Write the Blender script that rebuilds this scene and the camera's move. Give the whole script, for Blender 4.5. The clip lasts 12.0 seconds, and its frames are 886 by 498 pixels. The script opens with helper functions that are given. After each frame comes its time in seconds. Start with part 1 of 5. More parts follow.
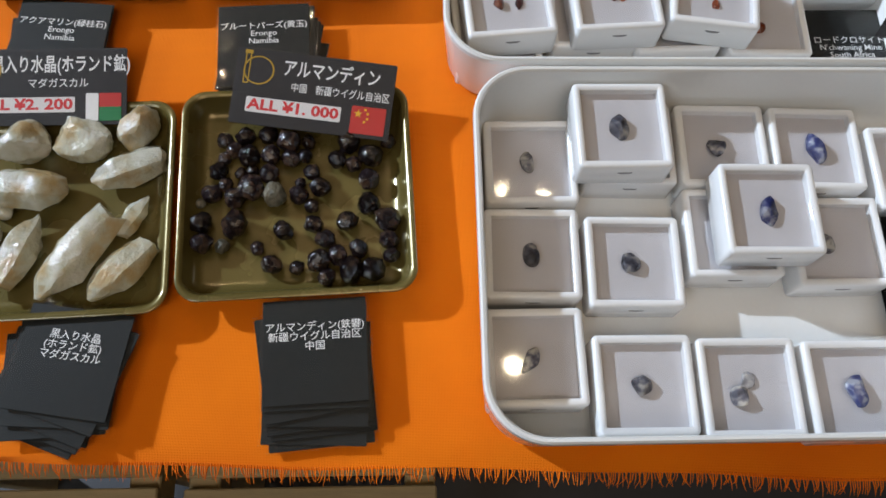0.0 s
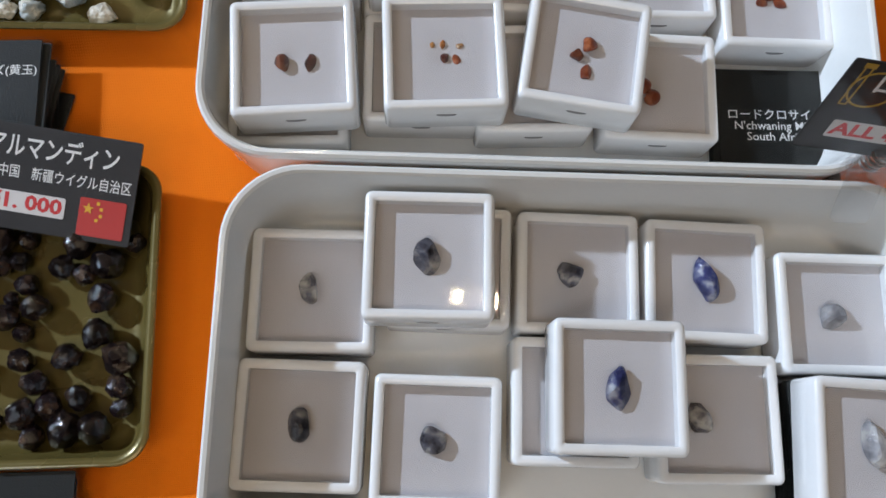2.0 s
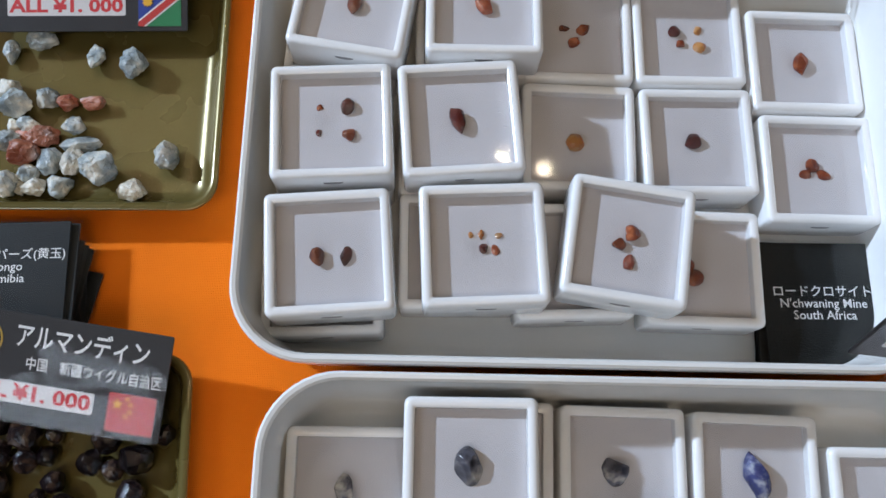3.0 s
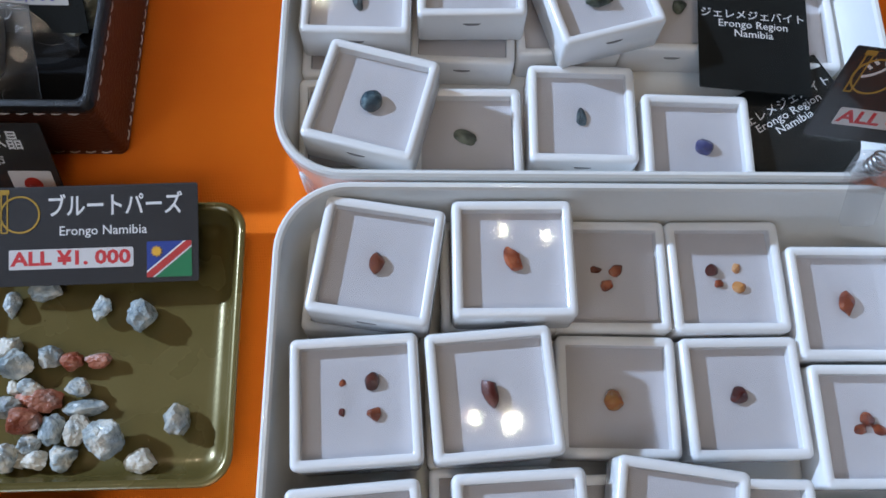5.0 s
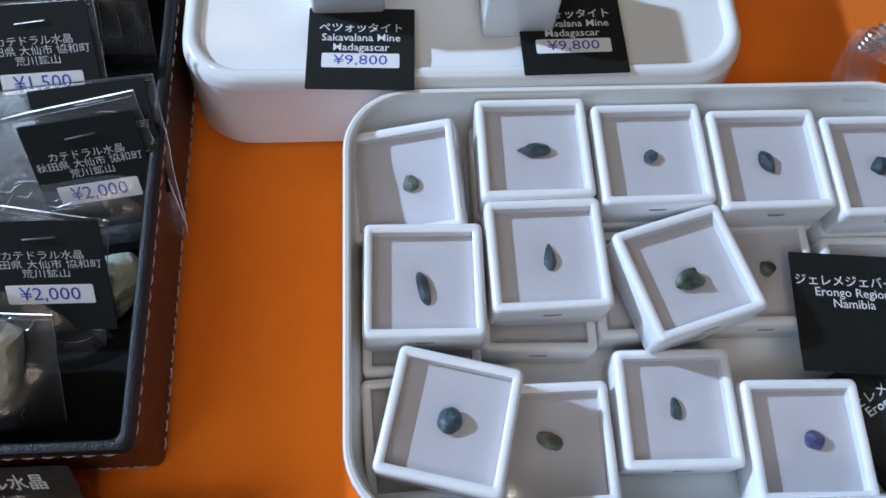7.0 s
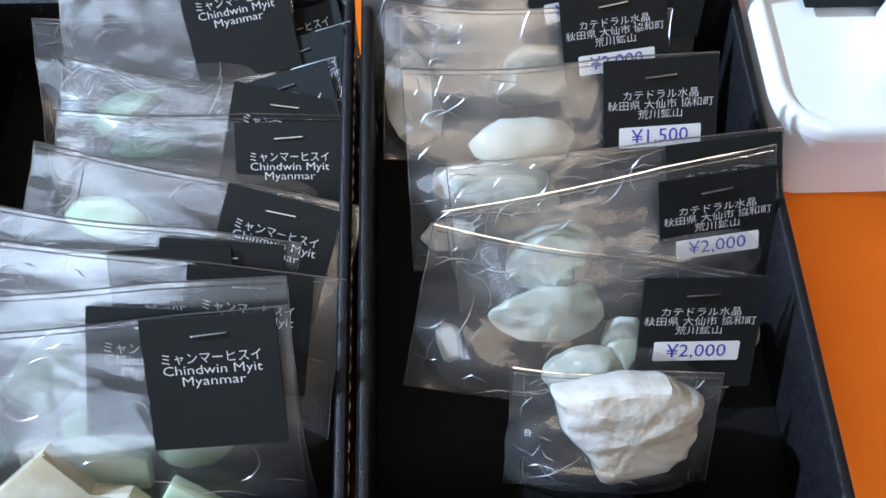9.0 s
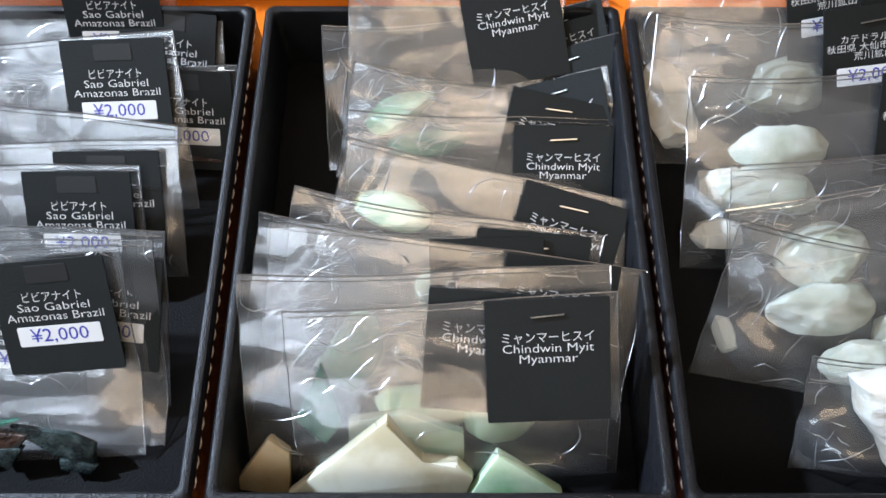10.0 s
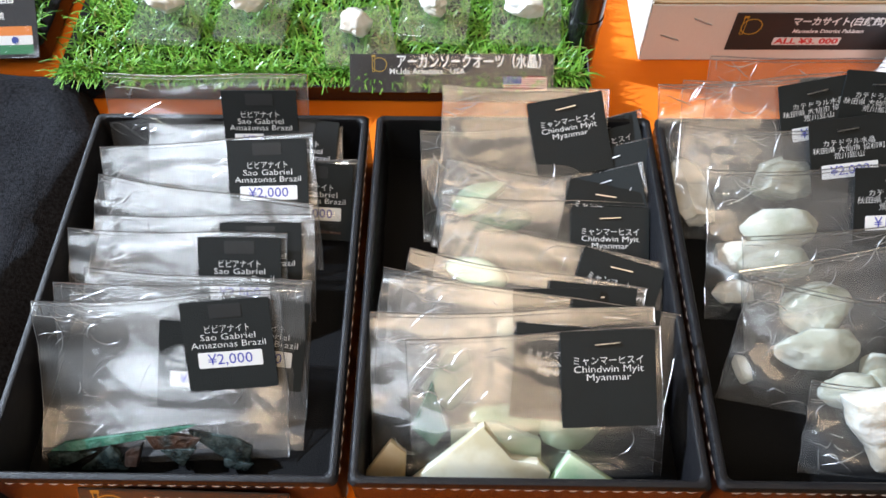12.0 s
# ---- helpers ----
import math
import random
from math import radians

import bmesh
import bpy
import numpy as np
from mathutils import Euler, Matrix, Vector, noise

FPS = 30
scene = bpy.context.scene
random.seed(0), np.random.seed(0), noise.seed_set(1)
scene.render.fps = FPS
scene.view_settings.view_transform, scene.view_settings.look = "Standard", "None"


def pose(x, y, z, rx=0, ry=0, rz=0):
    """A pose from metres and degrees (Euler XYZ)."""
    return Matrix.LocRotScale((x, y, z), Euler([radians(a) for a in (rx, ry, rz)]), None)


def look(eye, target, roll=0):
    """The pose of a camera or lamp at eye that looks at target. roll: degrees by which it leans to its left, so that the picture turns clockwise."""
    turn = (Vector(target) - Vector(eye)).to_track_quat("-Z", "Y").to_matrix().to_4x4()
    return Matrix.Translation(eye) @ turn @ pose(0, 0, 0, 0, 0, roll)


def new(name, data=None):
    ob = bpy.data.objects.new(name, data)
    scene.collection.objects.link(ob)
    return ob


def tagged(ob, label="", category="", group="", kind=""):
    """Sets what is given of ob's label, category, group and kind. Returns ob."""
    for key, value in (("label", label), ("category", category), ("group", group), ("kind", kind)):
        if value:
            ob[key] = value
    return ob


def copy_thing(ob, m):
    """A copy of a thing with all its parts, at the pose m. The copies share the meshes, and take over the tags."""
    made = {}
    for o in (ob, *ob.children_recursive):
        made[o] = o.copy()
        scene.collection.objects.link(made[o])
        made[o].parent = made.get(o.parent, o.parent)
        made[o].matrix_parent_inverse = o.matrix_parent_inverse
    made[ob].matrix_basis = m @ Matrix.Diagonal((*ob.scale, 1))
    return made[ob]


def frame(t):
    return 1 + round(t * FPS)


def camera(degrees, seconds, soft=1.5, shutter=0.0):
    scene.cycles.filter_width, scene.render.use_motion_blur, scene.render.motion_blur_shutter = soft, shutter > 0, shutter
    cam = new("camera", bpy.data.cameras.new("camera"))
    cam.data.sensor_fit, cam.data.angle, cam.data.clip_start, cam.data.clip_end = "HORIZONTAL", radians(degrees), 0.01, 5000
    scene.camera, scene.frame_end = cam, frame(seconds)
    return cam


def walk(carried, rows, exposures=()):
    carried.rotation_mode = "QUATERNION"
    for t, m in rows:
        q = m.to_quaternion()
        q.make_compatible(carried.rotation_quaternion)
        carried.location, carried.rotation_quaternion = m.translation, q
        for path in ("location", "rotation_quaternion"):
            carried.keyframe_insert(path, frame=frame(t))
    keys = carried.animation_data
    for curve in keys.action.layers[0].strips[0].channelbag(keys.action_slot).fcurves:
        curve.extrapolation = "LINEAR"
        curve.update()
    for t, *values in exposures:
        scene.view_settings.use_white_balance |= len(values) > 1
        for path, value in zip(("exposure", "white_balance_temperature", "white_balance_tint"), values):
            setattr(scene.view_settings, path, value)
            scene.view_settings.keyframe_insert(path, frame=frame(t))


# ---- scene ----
cam = camera(58.4, 12.0, soft=1.6)
PATH = [
    (0, (0.012, -0.04, 0.325), (0.092, 0.644, -1.553), 5.9),
    (0.5, (0.03, -0.014, 0.299), (0.161, 0.605, -1.598), 8.1),
    (1, (0.076, 0.017, 0.27), (0.219, 0.518, -1.661), 13.7),
    (1.5, (0.1, 0.035, 0.265), (0.205, 0.487, -1.681), 13.2),
    (2, (0.097, 0.068, 0.268), (0.16, 0.521, -1.679), 9.3),
    (2.5, (0.088, 0.095, 0.271), (0.132, 0.59, -1.666), 7.0),
    (3, (0.086, 0.121, 0.273), (0.127, 0.643, -1.657), 5.7),
    (3.2, (0.086, 0.129, 0.273), (0.132, 0.652, -1.657), 5.8),
    (4.8, (0.079, 0.186, 0.279), (0.133, 0.795, -1.625), 5.3),
    (5, (0.075, 0.194, 0.277), (0.12, 0.837, -1.616), 4.0),
    (5.5, (0.064, 0.231, 0.268), (0.129, 0.896, -1.617), 4.0),
    (6, (0.051, 0.26, 0.266), (0.143, 0.944, -1.611), 5.1),
    (6.5, (0.046, 0.278, 0.27), (0.155, 0.989, -1.596), 6.1),
    (6.7, (0.049, 0.283, 0.275), (0.157, 1.009, -1.586), 6.2),
    (8.3, (-0.085, 0.299, 0.279), (0.026, 1.162, -1.522), 5.0),
    (8.5, (-0.11, 0.302, 0.276), (0.001, 1.152, -1.531), 5.2),
    (9, (-0.162, 0.307, 0.271), (-0.101, 1.124, -1.554), 2.6),
    (9.5, (-0.21, 0.302, 0.277), (-0.173, 1.119, -1.548), 1.6),
    (10, (-0.255, 0.293, 0.284), (-0.255, 1.149, -1.523), 0.1),
    (10.5, (-0.285, 0.281, 0.304), (-0.325, 1.199, -1.472), -1.5),
    (11, (-0.286, 0.26, 0.334), (-0.334, 1.25, -1.403), -1.7),
    (11.5, (-0.285, 0.244, 0.35), (-0.314, 1.294, -1.352), -0.9),
    (12, (-0.287, 0.234, 0.347), (-0.309, 1.324, -1.33), -0.4),
]
walk(cam, [(t, look(eye, target, roll)) for t, eye, target, roll in PATH], [(0, -0.36, 6600, 10), (1.5, -0.50, 6500, 10), (2.5, -0.40, 6250, 10), (5.0, -0.45, 5600, 10), (8.5, -0.20, 5450, 10), (9.2, 0.30, 5600, 10), (10.0, 0.48, 6100, 10), (10.8, 0.60, 6450, 10), (12.0, 0.58, 6450, 10)])

# ---------------------------------------------------------------- light
wd = bpy.data.worlds.new("hall_air")
wd.use_nodes = True
wd.node_tree.nodes["Background"].inputs[0].default_value = (0.80, 0.67, 0.52, 1)
wd.node_tree.nodes["Background"].inputs[1].default_value = 0.05
scene.world = wd
scene.cycles.transparent_max_bounces = 40


def lamp(name, kind, m, power, colour, radius):
    data = bpy.data.lights.new(name, kind)
    data.energy, data.color = power, colour
    if kind == "AREA":
        data.shape, data.size = "DISK", radius * 2
    else:
        data.shadow_soft_size = radius
    ob = new(name, data)
    ob.matrix_world = m
    return ob


KEY = (-2.34, 1.22, 1.46)
lamp("booth_lamp", "SPOT", look(KEY, (-0.05, 0.28, 0)), 540.0, (0.70, 0.83, 1.0), 0.045).data.spot_size = radians(70)
# The last two are added warm fill from behind, with no lamp known there.
for at, power, rad in (((0.33, 0.46, 2.15), 5.5, 0.017), ((0.22, 0.47, 2.15), 1.6, 0.011), ((0.32, 1.06, 2.15), 1.4, 0.011), ((0.46, 1.04, 2.15), 1.4, 0.011), ((-0.80, 1.7, 2.2), 14.0, 0.04), ((-0.30, 2.0, 2.2), 11.0, 0.04)):
    lamp("warm_spot", "POINT", pose(*at), power, (1.0, 0.80, 0.55), rad)
for at, power, tint, rad in (((-1.40, -1.35, 2.25), 19.0, (0.80, 0.90, 1.0), 0.52), ((0.08, -0.95, 2.25), 14.0, (1.0, 0.76, 0.52), 0.56)):
    lamp("hall_light", "AREA", look(at, (-0.25, 0.4, 0)), power, tint, rad)


# ---------------------------------------------------------------- materials
def node_mat(name):
    m = bpy.data.materials.new(name)
    m.use_nodes = True
    t = m.node_tree
    return m, t.nodes, t.links, t.nodes["Principled BSDF"]


def plain(name, rgb, rough=0.5, metal=0.0, vary=0.12, scale=40.0, bump=0.0, bump_scale=300.0, coat=0.0, spec=0.5, stretch=(1, 1, 1), random_tint=0.0, sss=0.0, trans=0.0):
    """A surface with colour variation at two scales, uneven gloss and fine relief."""
    m, n, l, b = node_mat(name)
    co = n.new("ShaderNodeTexCoord")
    mp = n.new("ShaderNodeMapping")
    mp.inputs["Scale"].default_value = stretch
    l.new(co.outputs["Object"], mp.inputs[0])
    big, fine = n.new("ShaderNodeTexNoise"), n.new("ShaderNodeTexNoise")
    big.inputs["Scale"].default_value, big.inputs["Detail"].default_value = scale, 4
    fine.inputs["Scale"].default_value, fine.inputs["Detail"].default_value = bump_scale, 3
    l.new(mp.outputs[0], big.inputs[0])
    l.new(mp.outputs[0], fine.inputs[0])
    add = n.new("ShaderNodeMath")
    add.operation = "MULTIPLY_ADD"
    l.new(fine.outputs[0], add.inputs[0])
    add.inputs[1].default_value = 0.4
    l.new(big.outputs[0], add.inputs[2])
    ramp = n.new("ShaderNodeMapRange")
    ramp.inputs[1].default_value, ramp.inputs[2].default_value = 0.35, 1.05
    ramp.inputs[3].default_value, ramp.inputs[4].default_value = 1 - vary, 1 + vary
    l.new(add.outputs[0], ramp.inputs[0])
    val = ramp.outputs[0]
    if random_tint:
        info = n.new("ShaderNodeObjectInfo")
        rr_ = n.new("ShaderNodeMapRange")
        rr_.inputs[3].default_value, rr_.inputs[4].default_value = 1 - random_tint, 1 + random_tint
        l.new(info.outputs["Random"], rr_.inputs[0])
        mul = n.new("ShaderNodeMath")
        mul.operation = "MULTIPLY"
        l.new(val, mul.inputs[0])
        l.new(rr_.outputs[0], mul.inputs[1])
        val = mul.outputs[0]
    col = n.new("ShaderNodeVectorMath")
    col.operation = "SCALE"
    col.inputs[0].default_value = rgb
    l.new(val, col.inputs["Scale"])
    l.new(col.outputs[0], b.inputs["Base Color"])
    rg = n.new("ShaderNodeMapRange")
    rg.inputs[1].default_value, rg.inputs[2].default_value = 0.3, 0.75
    rg.inputs[3].default_value, rg.inputs[4].default_value = max(rough - 0.06, 0.02), min(rough + 0.08, 1)
    l.new(big.outputs[0], rg.inputs[0])
    l.new(rg.outputs[0], b.inputs["Roughness"])
    b.inputs["Metallic"].default_value = metal
    b.inputs["Coat Weight"].default_value = coat
    b.inputs["Coat Roughness"].default_value = 0.08
    b.inputs["Specular IOR Level"].default_value = spec
    if sss:
        b.inputs["Subsurface Weight"].default_value = sss
        b.inputs["Subsurface Radius"].default_value = (0.006, 0.005, 0.004)
        b.inputs["Subsurface Scale"].default_value = 1.0
    if trans:
        b.inputs["Transmission Weight"].default_value = trans
    if bump:
        bp = n.new("ShaderNodeBump")
        bp.inputs["Strength"].default_value, bp.inputs["Distance"].default_value = bump, 0.001
        l.new(fine.outputs[0], bp.inputs["Height"])
        l.new(bp.outputs[0], b.inputs["Normal"])
    return m


def mineral(name, c1, c2, c3, scale, rough=0.3, trans=0.0, bump=0.4, sss=0.0, random_tint=0.25):
    """Stone with patches of three colours."""
    m, n, l, b = node_mat(name)
    co = n.new("ShaderNodeTexCoord")
    info = n.new("ShaderNodeObjectInfo")
    off = n.new("ShaderNodeVectorMath")
    off.operation = "MULTIPLY_ADD"
    l.new(info.outputs["Random"], off.inputs[0])
    off.inputs[1].default_value = (3.1, 1.7, 2.3)
    l.new(co.outputs["Object"], off.inputs[2])
    nz, fn = n.new("ShaderNodeTexNoise"), n.new("ShaderNodeTexNoise")
    nz.inputs["Scale"].default_value, nz.inputs["Detail"].default_value = scale, 6
    fn.inputs["Scale"].default_value, fn.inputs["Detail"].default_value = scale * 6, 4
    l.new(off.outputs[0], nz.inputs[0])
    l.new(off.outputs[0], fn.inputs[0])
    cr = n.new("ShaderNodeValToRGB")
    e = cr.color_ramp.elements
    e[0].position, e[0].color = 0.36, (*c1, 1)
    e[1].position, e[1].color = 0.66, (*c3, 1)
    mid = e.new(0.5)
    mid.color = (*c2, 1)
    l.new(nz.outputs[0], cr.inputs[0])
    hs = n.new("ShaderNodeHueSaturation")
    rr_ = n.new("ShaderNodeMapRange")
    rr_.inputs[3].default_value, rr_.inputs[4].default_value = 1 - random_tint, 1 + random_tint
    l.new(info.outputs["Random"], rr_.inputs[0])
    l.new(rr_.outputs[0], hs.inputs["Value"])
    l.new(cr.outputs[0], hs.inputs["Color"])
    l.new(hs.outputs[0], b.inputs["Base Color"])
    b.inputs["Roughness"].default_value = rough
    b.inputs["Transmission Weight"].default_value = trans
    if sss:
        b.inputs["Subsurface Weight"].default_value = sss
        b.inputs["Subsurface Radius"].default_value = (0.008, 0.007, 0.006)
        b.inputs["Subsurface Scale"].default_value = 1.0
    bp = n.new("ShaderNodeBump")
    bp.inputs["Strength"].default_value, bp.inputs["Distance"].default_value = bump, 0.0012
    l.new(fn.outputs[0], bp.inputs["Height"])
    l.new(bp.outputs[0], b.inputs["Normal"])
    return m


def film_mat(name, haze=0.08, gloss=0.10, tint=(1, 1, 1), bump=0.0, base=0.035, soft_rough=0.32, sharp=0.05):
    """Clear sheet plastic: see-through, with sharp and soft gloss and a little haze."""
    m, n, l, b = node_mat(name)
    n.remove(b)
    outp = n["Material Output"]
    tr, gl, df, soft = n.new("ShaderNodeBsdfTransparent"), n.new("ShaderNodeBsdfGlossy"), n.new("ShaderNodeBsdfDiffuse"), n.new("ShaderNodeBsdfGlossy")
    tl = n.new("ShaderNodeBsdfTranslucent")
    tr.inputs[0].default_value = (*tint, 1)
    gl.inputs["Roughness"].default_value = sharp
    soft.inputs["Roughness"].default_value = soft_rough
    df.inputs[0].default_value = (0.85, 0.85, 0.85, 1)
    tl.inputs[0].default_value = (0.85, 0.85, 0.85, 1)
    face = n.new("ShaderNodeLayerWeight")
    face.inputs[0].default_value = 0.5
    power = n.new("ShaderNodeMath")
    power.operation, power.inputs[1].default_value = "POWER", 4.0
    l.new(face.outputs["Facing"], power.inputs[0])
    fr = n.new("ShaderNodeMath")
    fr.operation, fr.inputs[1].default_value, fr.inputs[2].default_value = "MULTIPLY_ADD", 0.7, base
    l.new(power.outputs[0], fr.inputs[0])
    mh = n.new("ShaderNodeMixShader")
    mh.inputs[0].default_value = 0.5
    l.new(df.outputs[0], mh.inputs[1])
    l.new(tl.outputs[0], mh.inputs[2])
    m1 = n.new("ShaderNodeMixShader")
    m1.inputs[0].default_value = haze
    l.new(tr.outputs[0], m1.inputs[1])
    l.new(mh.outputs[0], m1.inputs[2])
    m2 = n.new("ShaderNodeMixShader")
    m2.inputs[0].default_value = gloss
    l.new(m1.outputs[0], m2.inputs[1])
    l.new(soft.outputs[0], m2.inputs[2])
    m3 = n.new("ShaderNodeMixShader")
    l.new(fr.outputs[0], m3.inputs[0])
    l.new(m2.outputs[0], m3.inputs[1])
    l.new(gl.outputs[0], m3.inputs[2])
    if bump:
        co, nz, add, vo, ramp, mask, mul = (n.new("ShaderNode" + k) for k in ("TexCoord", "TexNoise", "VectorMath", "TexVoronoi", "MapRange", "MapRange", "Math"))
        info, seed = n.new("ShaderNodeObjectInfo"), n.new("ShaderNodeVectorMath")
        seed.operation = "MULTIPLY_ADD"
        seed.inputs[1].default_value = (2.7, 3.9, 1.3)
        l.new(info.outputs["Random"], seed.inputs[0])
        l.new(co.outputs["Object"], seed.inputs[2])
        nz.inputs["Scale"].default_value, nz.inputs["Detail"].default_value = 22, 2.0
        l.new(seed.outputs[0], nz.inputs[0])
        add.operation = "MULTIPLY_ADD"
        add.inputs[1].default_value = (0.030, 0.030, 0.030)
        l.new(nz.outputs["Color"], add.inputs[0])
        l.new(seed.outputs[0], add.inputs[2])
        vo.feature, vo.inputs["Scale"].default_value = "DISTANCE_TO_EDGE", 30
        l.new(add.outputs[0], vo.inputs["Vector"])
        ramp.inputs[1].default_value, ramp.inputs[2].default_value = 0.0, 0.10
        l.new(vo.outputs["Distance"], ramp.inputs[0])
        mask.inputs[1].default_value, mask.inputs[2].default_value = 0.44, 0.62
        l.new(nz.outputs[0], mask.inputs[0])
        mul.operation = "MULTIPLY"
        l.new(ramp.outputs[0], mul.inputs[0])
        l.new(mask.outputs[0], mul.inputs[1])
        bp, low = n.new("ShaderNodeBump"), n.new("ShaderNodeBump")
        low.inputs["Strength"].default_value, low.inputs["Distance"].default_value = bump * 0.25, 0.004
        l.new(nz.outputs[0], low.inputs["Height"])
        bp.inputs["Strength"].default_value, bp.inputs["Distance"].default_value = min(1, bump * 2.2), 0.0009
        l.new(mul.outputs[0], bp.inputs["Height"])
        l.new(low.outputs[0], bp.inputs["Normal"])
        l.new(bp.outputs[0], gl.inputs["Normal"])
        l.new(bp.outputs[0], face.inputs["Normal"])
        l.new(low.outputs[0], soft.inputs["Normal"])
    l.new(m3.outputs[0], outp.inputs[0])
    return m


WHITE = plain("white_plastic", (0.80, 0.81, 0.80), 0.16, vary=0.03, scale=25, bump=0.04, bump_scale=500, coat=0.25)
BOXW = plain("box_plastic", (0.83, 0.84, 0.85), 0.20, vary=0.03, scale=60, bump=0.05, bump_scale=700, coat=0.3, sss=0.0)
FOAM = plain("foam_pad", (0.60, 0.59, 0.62), 0.9, vary=0.05, scale=120, bump=0.25, bump_scale=2600, spec=0.2)
# Shade inside the thumb notch of the white boxes, as a grey colour.
NOTCH_SHADE = plain("notch_shade", (0.22, 0.22, 0.23), 0.5)
PANE = film_mat("clear_cover", haze=0.006, gloss=0.004)
FILM = film_mat("clear_film", haze=0.022, gloss=0.062, bump=0.12, base=0.030, soft_rough=0.36, sharp=0.07)
# Copy of the bag film with dimmer sheen and a milky cast put in.
FILM_DIM = film_mat("dimmed_clear_film", haze=0.052, gloss=0.045, bump=0.14, base=0.035, soft_rough=0.34, sharp=0.07)
SEAM = film_mat("sealed_edge", haze=0.08, gloss=0.45, base=0.30, soft_rough=0.18, sharp=0.10)
# Whiter, glossier than the pouch, so crease lines read as glints.
GLINT_CREASE = film_mat("glint_crease_film", haze=0.24, gloss=0.55, base=0.10, soft_rough=0.30)
SLEEVE = film_mat("sleeve_film", haze=0.001, gloss=0.002, bump=0.10, base=0.014)
ACRYLIC = film_mat("clear_acrylic", haze=0.03, gloss=0.08)
ENAMEL = plain("olive_enamel", (0.150, 0.118, 0.035), 0.26, metal=0.35, vary=0.10, scale=30, bump=0.05, bump_scale=900, coat=0.5)
CARD = plain("black_card", (0.010, 0.0120, 0.0120), 0.55, spec=0.25, vary=0.25, scale=60, bump=0.2, bump_scale=1500, random_tint=0.25)
PCARD = plain("price_card_grey", (0.028, 0.026, 0.027), 0.5, spec=0.3, vary=0.10, scale=80, bump=0.1, bump_scale=1800)
TAPE = plain("dark_tape", (0.004, 0.004, 0.004), 0.55, vary=0.2)
INKW = plain("white_ink", (0.80, 0.80, 0.80), 0.5, vary=0.02)
STRIP = plain("white_strip", (0.72, 0.70, 0.70), 0.5, vary=0.03)
INKR = plain("red_ink", (0.62, 0.03, 0.035), 0.5, vary=0.05)
INKB = plain("blue_ink", (0.04, 0.05, 0.42), 0.5, vary=0.05)
GOLD = plain("gold_ink", (0.48, 0.30, 0.03), 0.4, vary=0.1)
RED = plain("flag_red", (0.52, 0.035, 0.03), 0.45, vary=0.04)
GREEN = plain("flag_green", (0.02, 0.20, 0.07), 0.45, vary=0.04)
BLUE = plain("flag_blue", (0.02, 0.05, 0.30), 0.45, vary=0.04)
YELL = plain("flag_yellow", (0.80, 0.45, 0.03), 0.45, vary=0.04)
SAFF = plain("flag_saffron", (0.75, 0.22, 0.02), 0.45, vary=0.04)
STEEL = plain("staple_steel", (0.62, 0.61, 0.60), 0.3, metal=1.0, vary=0.1)
LEATHER = plain("brown_leatherette", (0.050, 0.017, 0.010), 0.38, vary=0.25, scale=25, bump=0.5, bump_scale=900)
LINING = plain("black_leatherette", (0.006, 0.006, 0.0075), 0.42, spec=0.32, vary=0.15, scale=300, bump=0.35, bump_scale=1600)
FLOORL = plain("black_lining", (0.004, 0.004, 0.0045), 0.7, vary=0.3, scale=40, bump=0.4, bump_scale=1500, spec=0.10)
THREAD = plain("pale_thread", (0.55, 0.48, 0.44), 0.8, vary=0.1)
BLACKCLOTH = plain("black_fabric", (0.036, 0.037, 0.044), 0.9, vary=0.95, scale=620, bump=1.0, bump_scale=1400, spec=0.15)
BLACKP = plain("black_plastic", (0.008, 0.008, 0.009), 0.2, vary=0.2, coat=0.3)
KRAFT = plain("box_board", (0.72, 0.66, 0.60), 0.75, vary=0.06, scale=20, bump=0.2, bump_scale=900)
KRAFTIN = plain("kraft_board", (0.36, 0.24, 0.13), 0.85, vary=0.1, scale=20, bump=0.3, bump_scale=900)
WOOD = plain("pale_wood", (0.46, 0.34, 0.17), 0.6, vary=0.22, scale=10, bump=0.3, bump_scale=120, stretch=(1, 12, 12), random_tint=0.12)
HALLW = plain("hall_wall", (0.42, 0.41, 0.40), 0.8, vary=0.05, scale=2, bump=0.05, bump_scale=60)
HALLF = plain("hall_floor", (0.05, 0.05, 0.055), 0.5, vary=0.2, scale=2, bump=0.1, bump_scale=60)
GARNET = mineral("garnet", (0.005, 0.003, 0.004), (0.011, 0.007, 0.008), (0.050, 0.030, 0.020), 260, rough=0.12, bump=0.22, random_tint=0.6)
GARNETG = mineral("greenish_garnet", (0.04, 0.045, 0.035), (0.09, 0.085, 0.06), (0.15, 0.13, 0.09), 170, rough=0.35, bump=0.6)
TOPAZ = mineral("pale_blue_topaz", (0.19, 0.23, 0.25), (0.36, 0.40, 0.40), (0.70, 0.68, 0.60), 160, rough=0.18, bump=0.5, sss=0.15)
TOPAZW = mineral("whitish_topaz", (0.55, 0.52, 0.44), (0.70, 0.66, 0.56), (0.40, 0.46, 0.48), 130, rough=0.35, bump=0.6, sss=0.15)
TOPAZR = mineral("rusty_topaz", (0.30, 0.07, 0.03), (0.42, 0.16, 0.09), (0.50, 0.40, 0.38), 110, rough=0.35, bump=0.7)
QUARTZ = mineral("milky_quartz", (0.56, 0.42, 0.22), (0.62, 0.60, 0.47), (0.76, 0.76, 0.68), 75, rough=0.14, bump=0.7, sss=0.4, trans=0.35, random_tint=0.1)
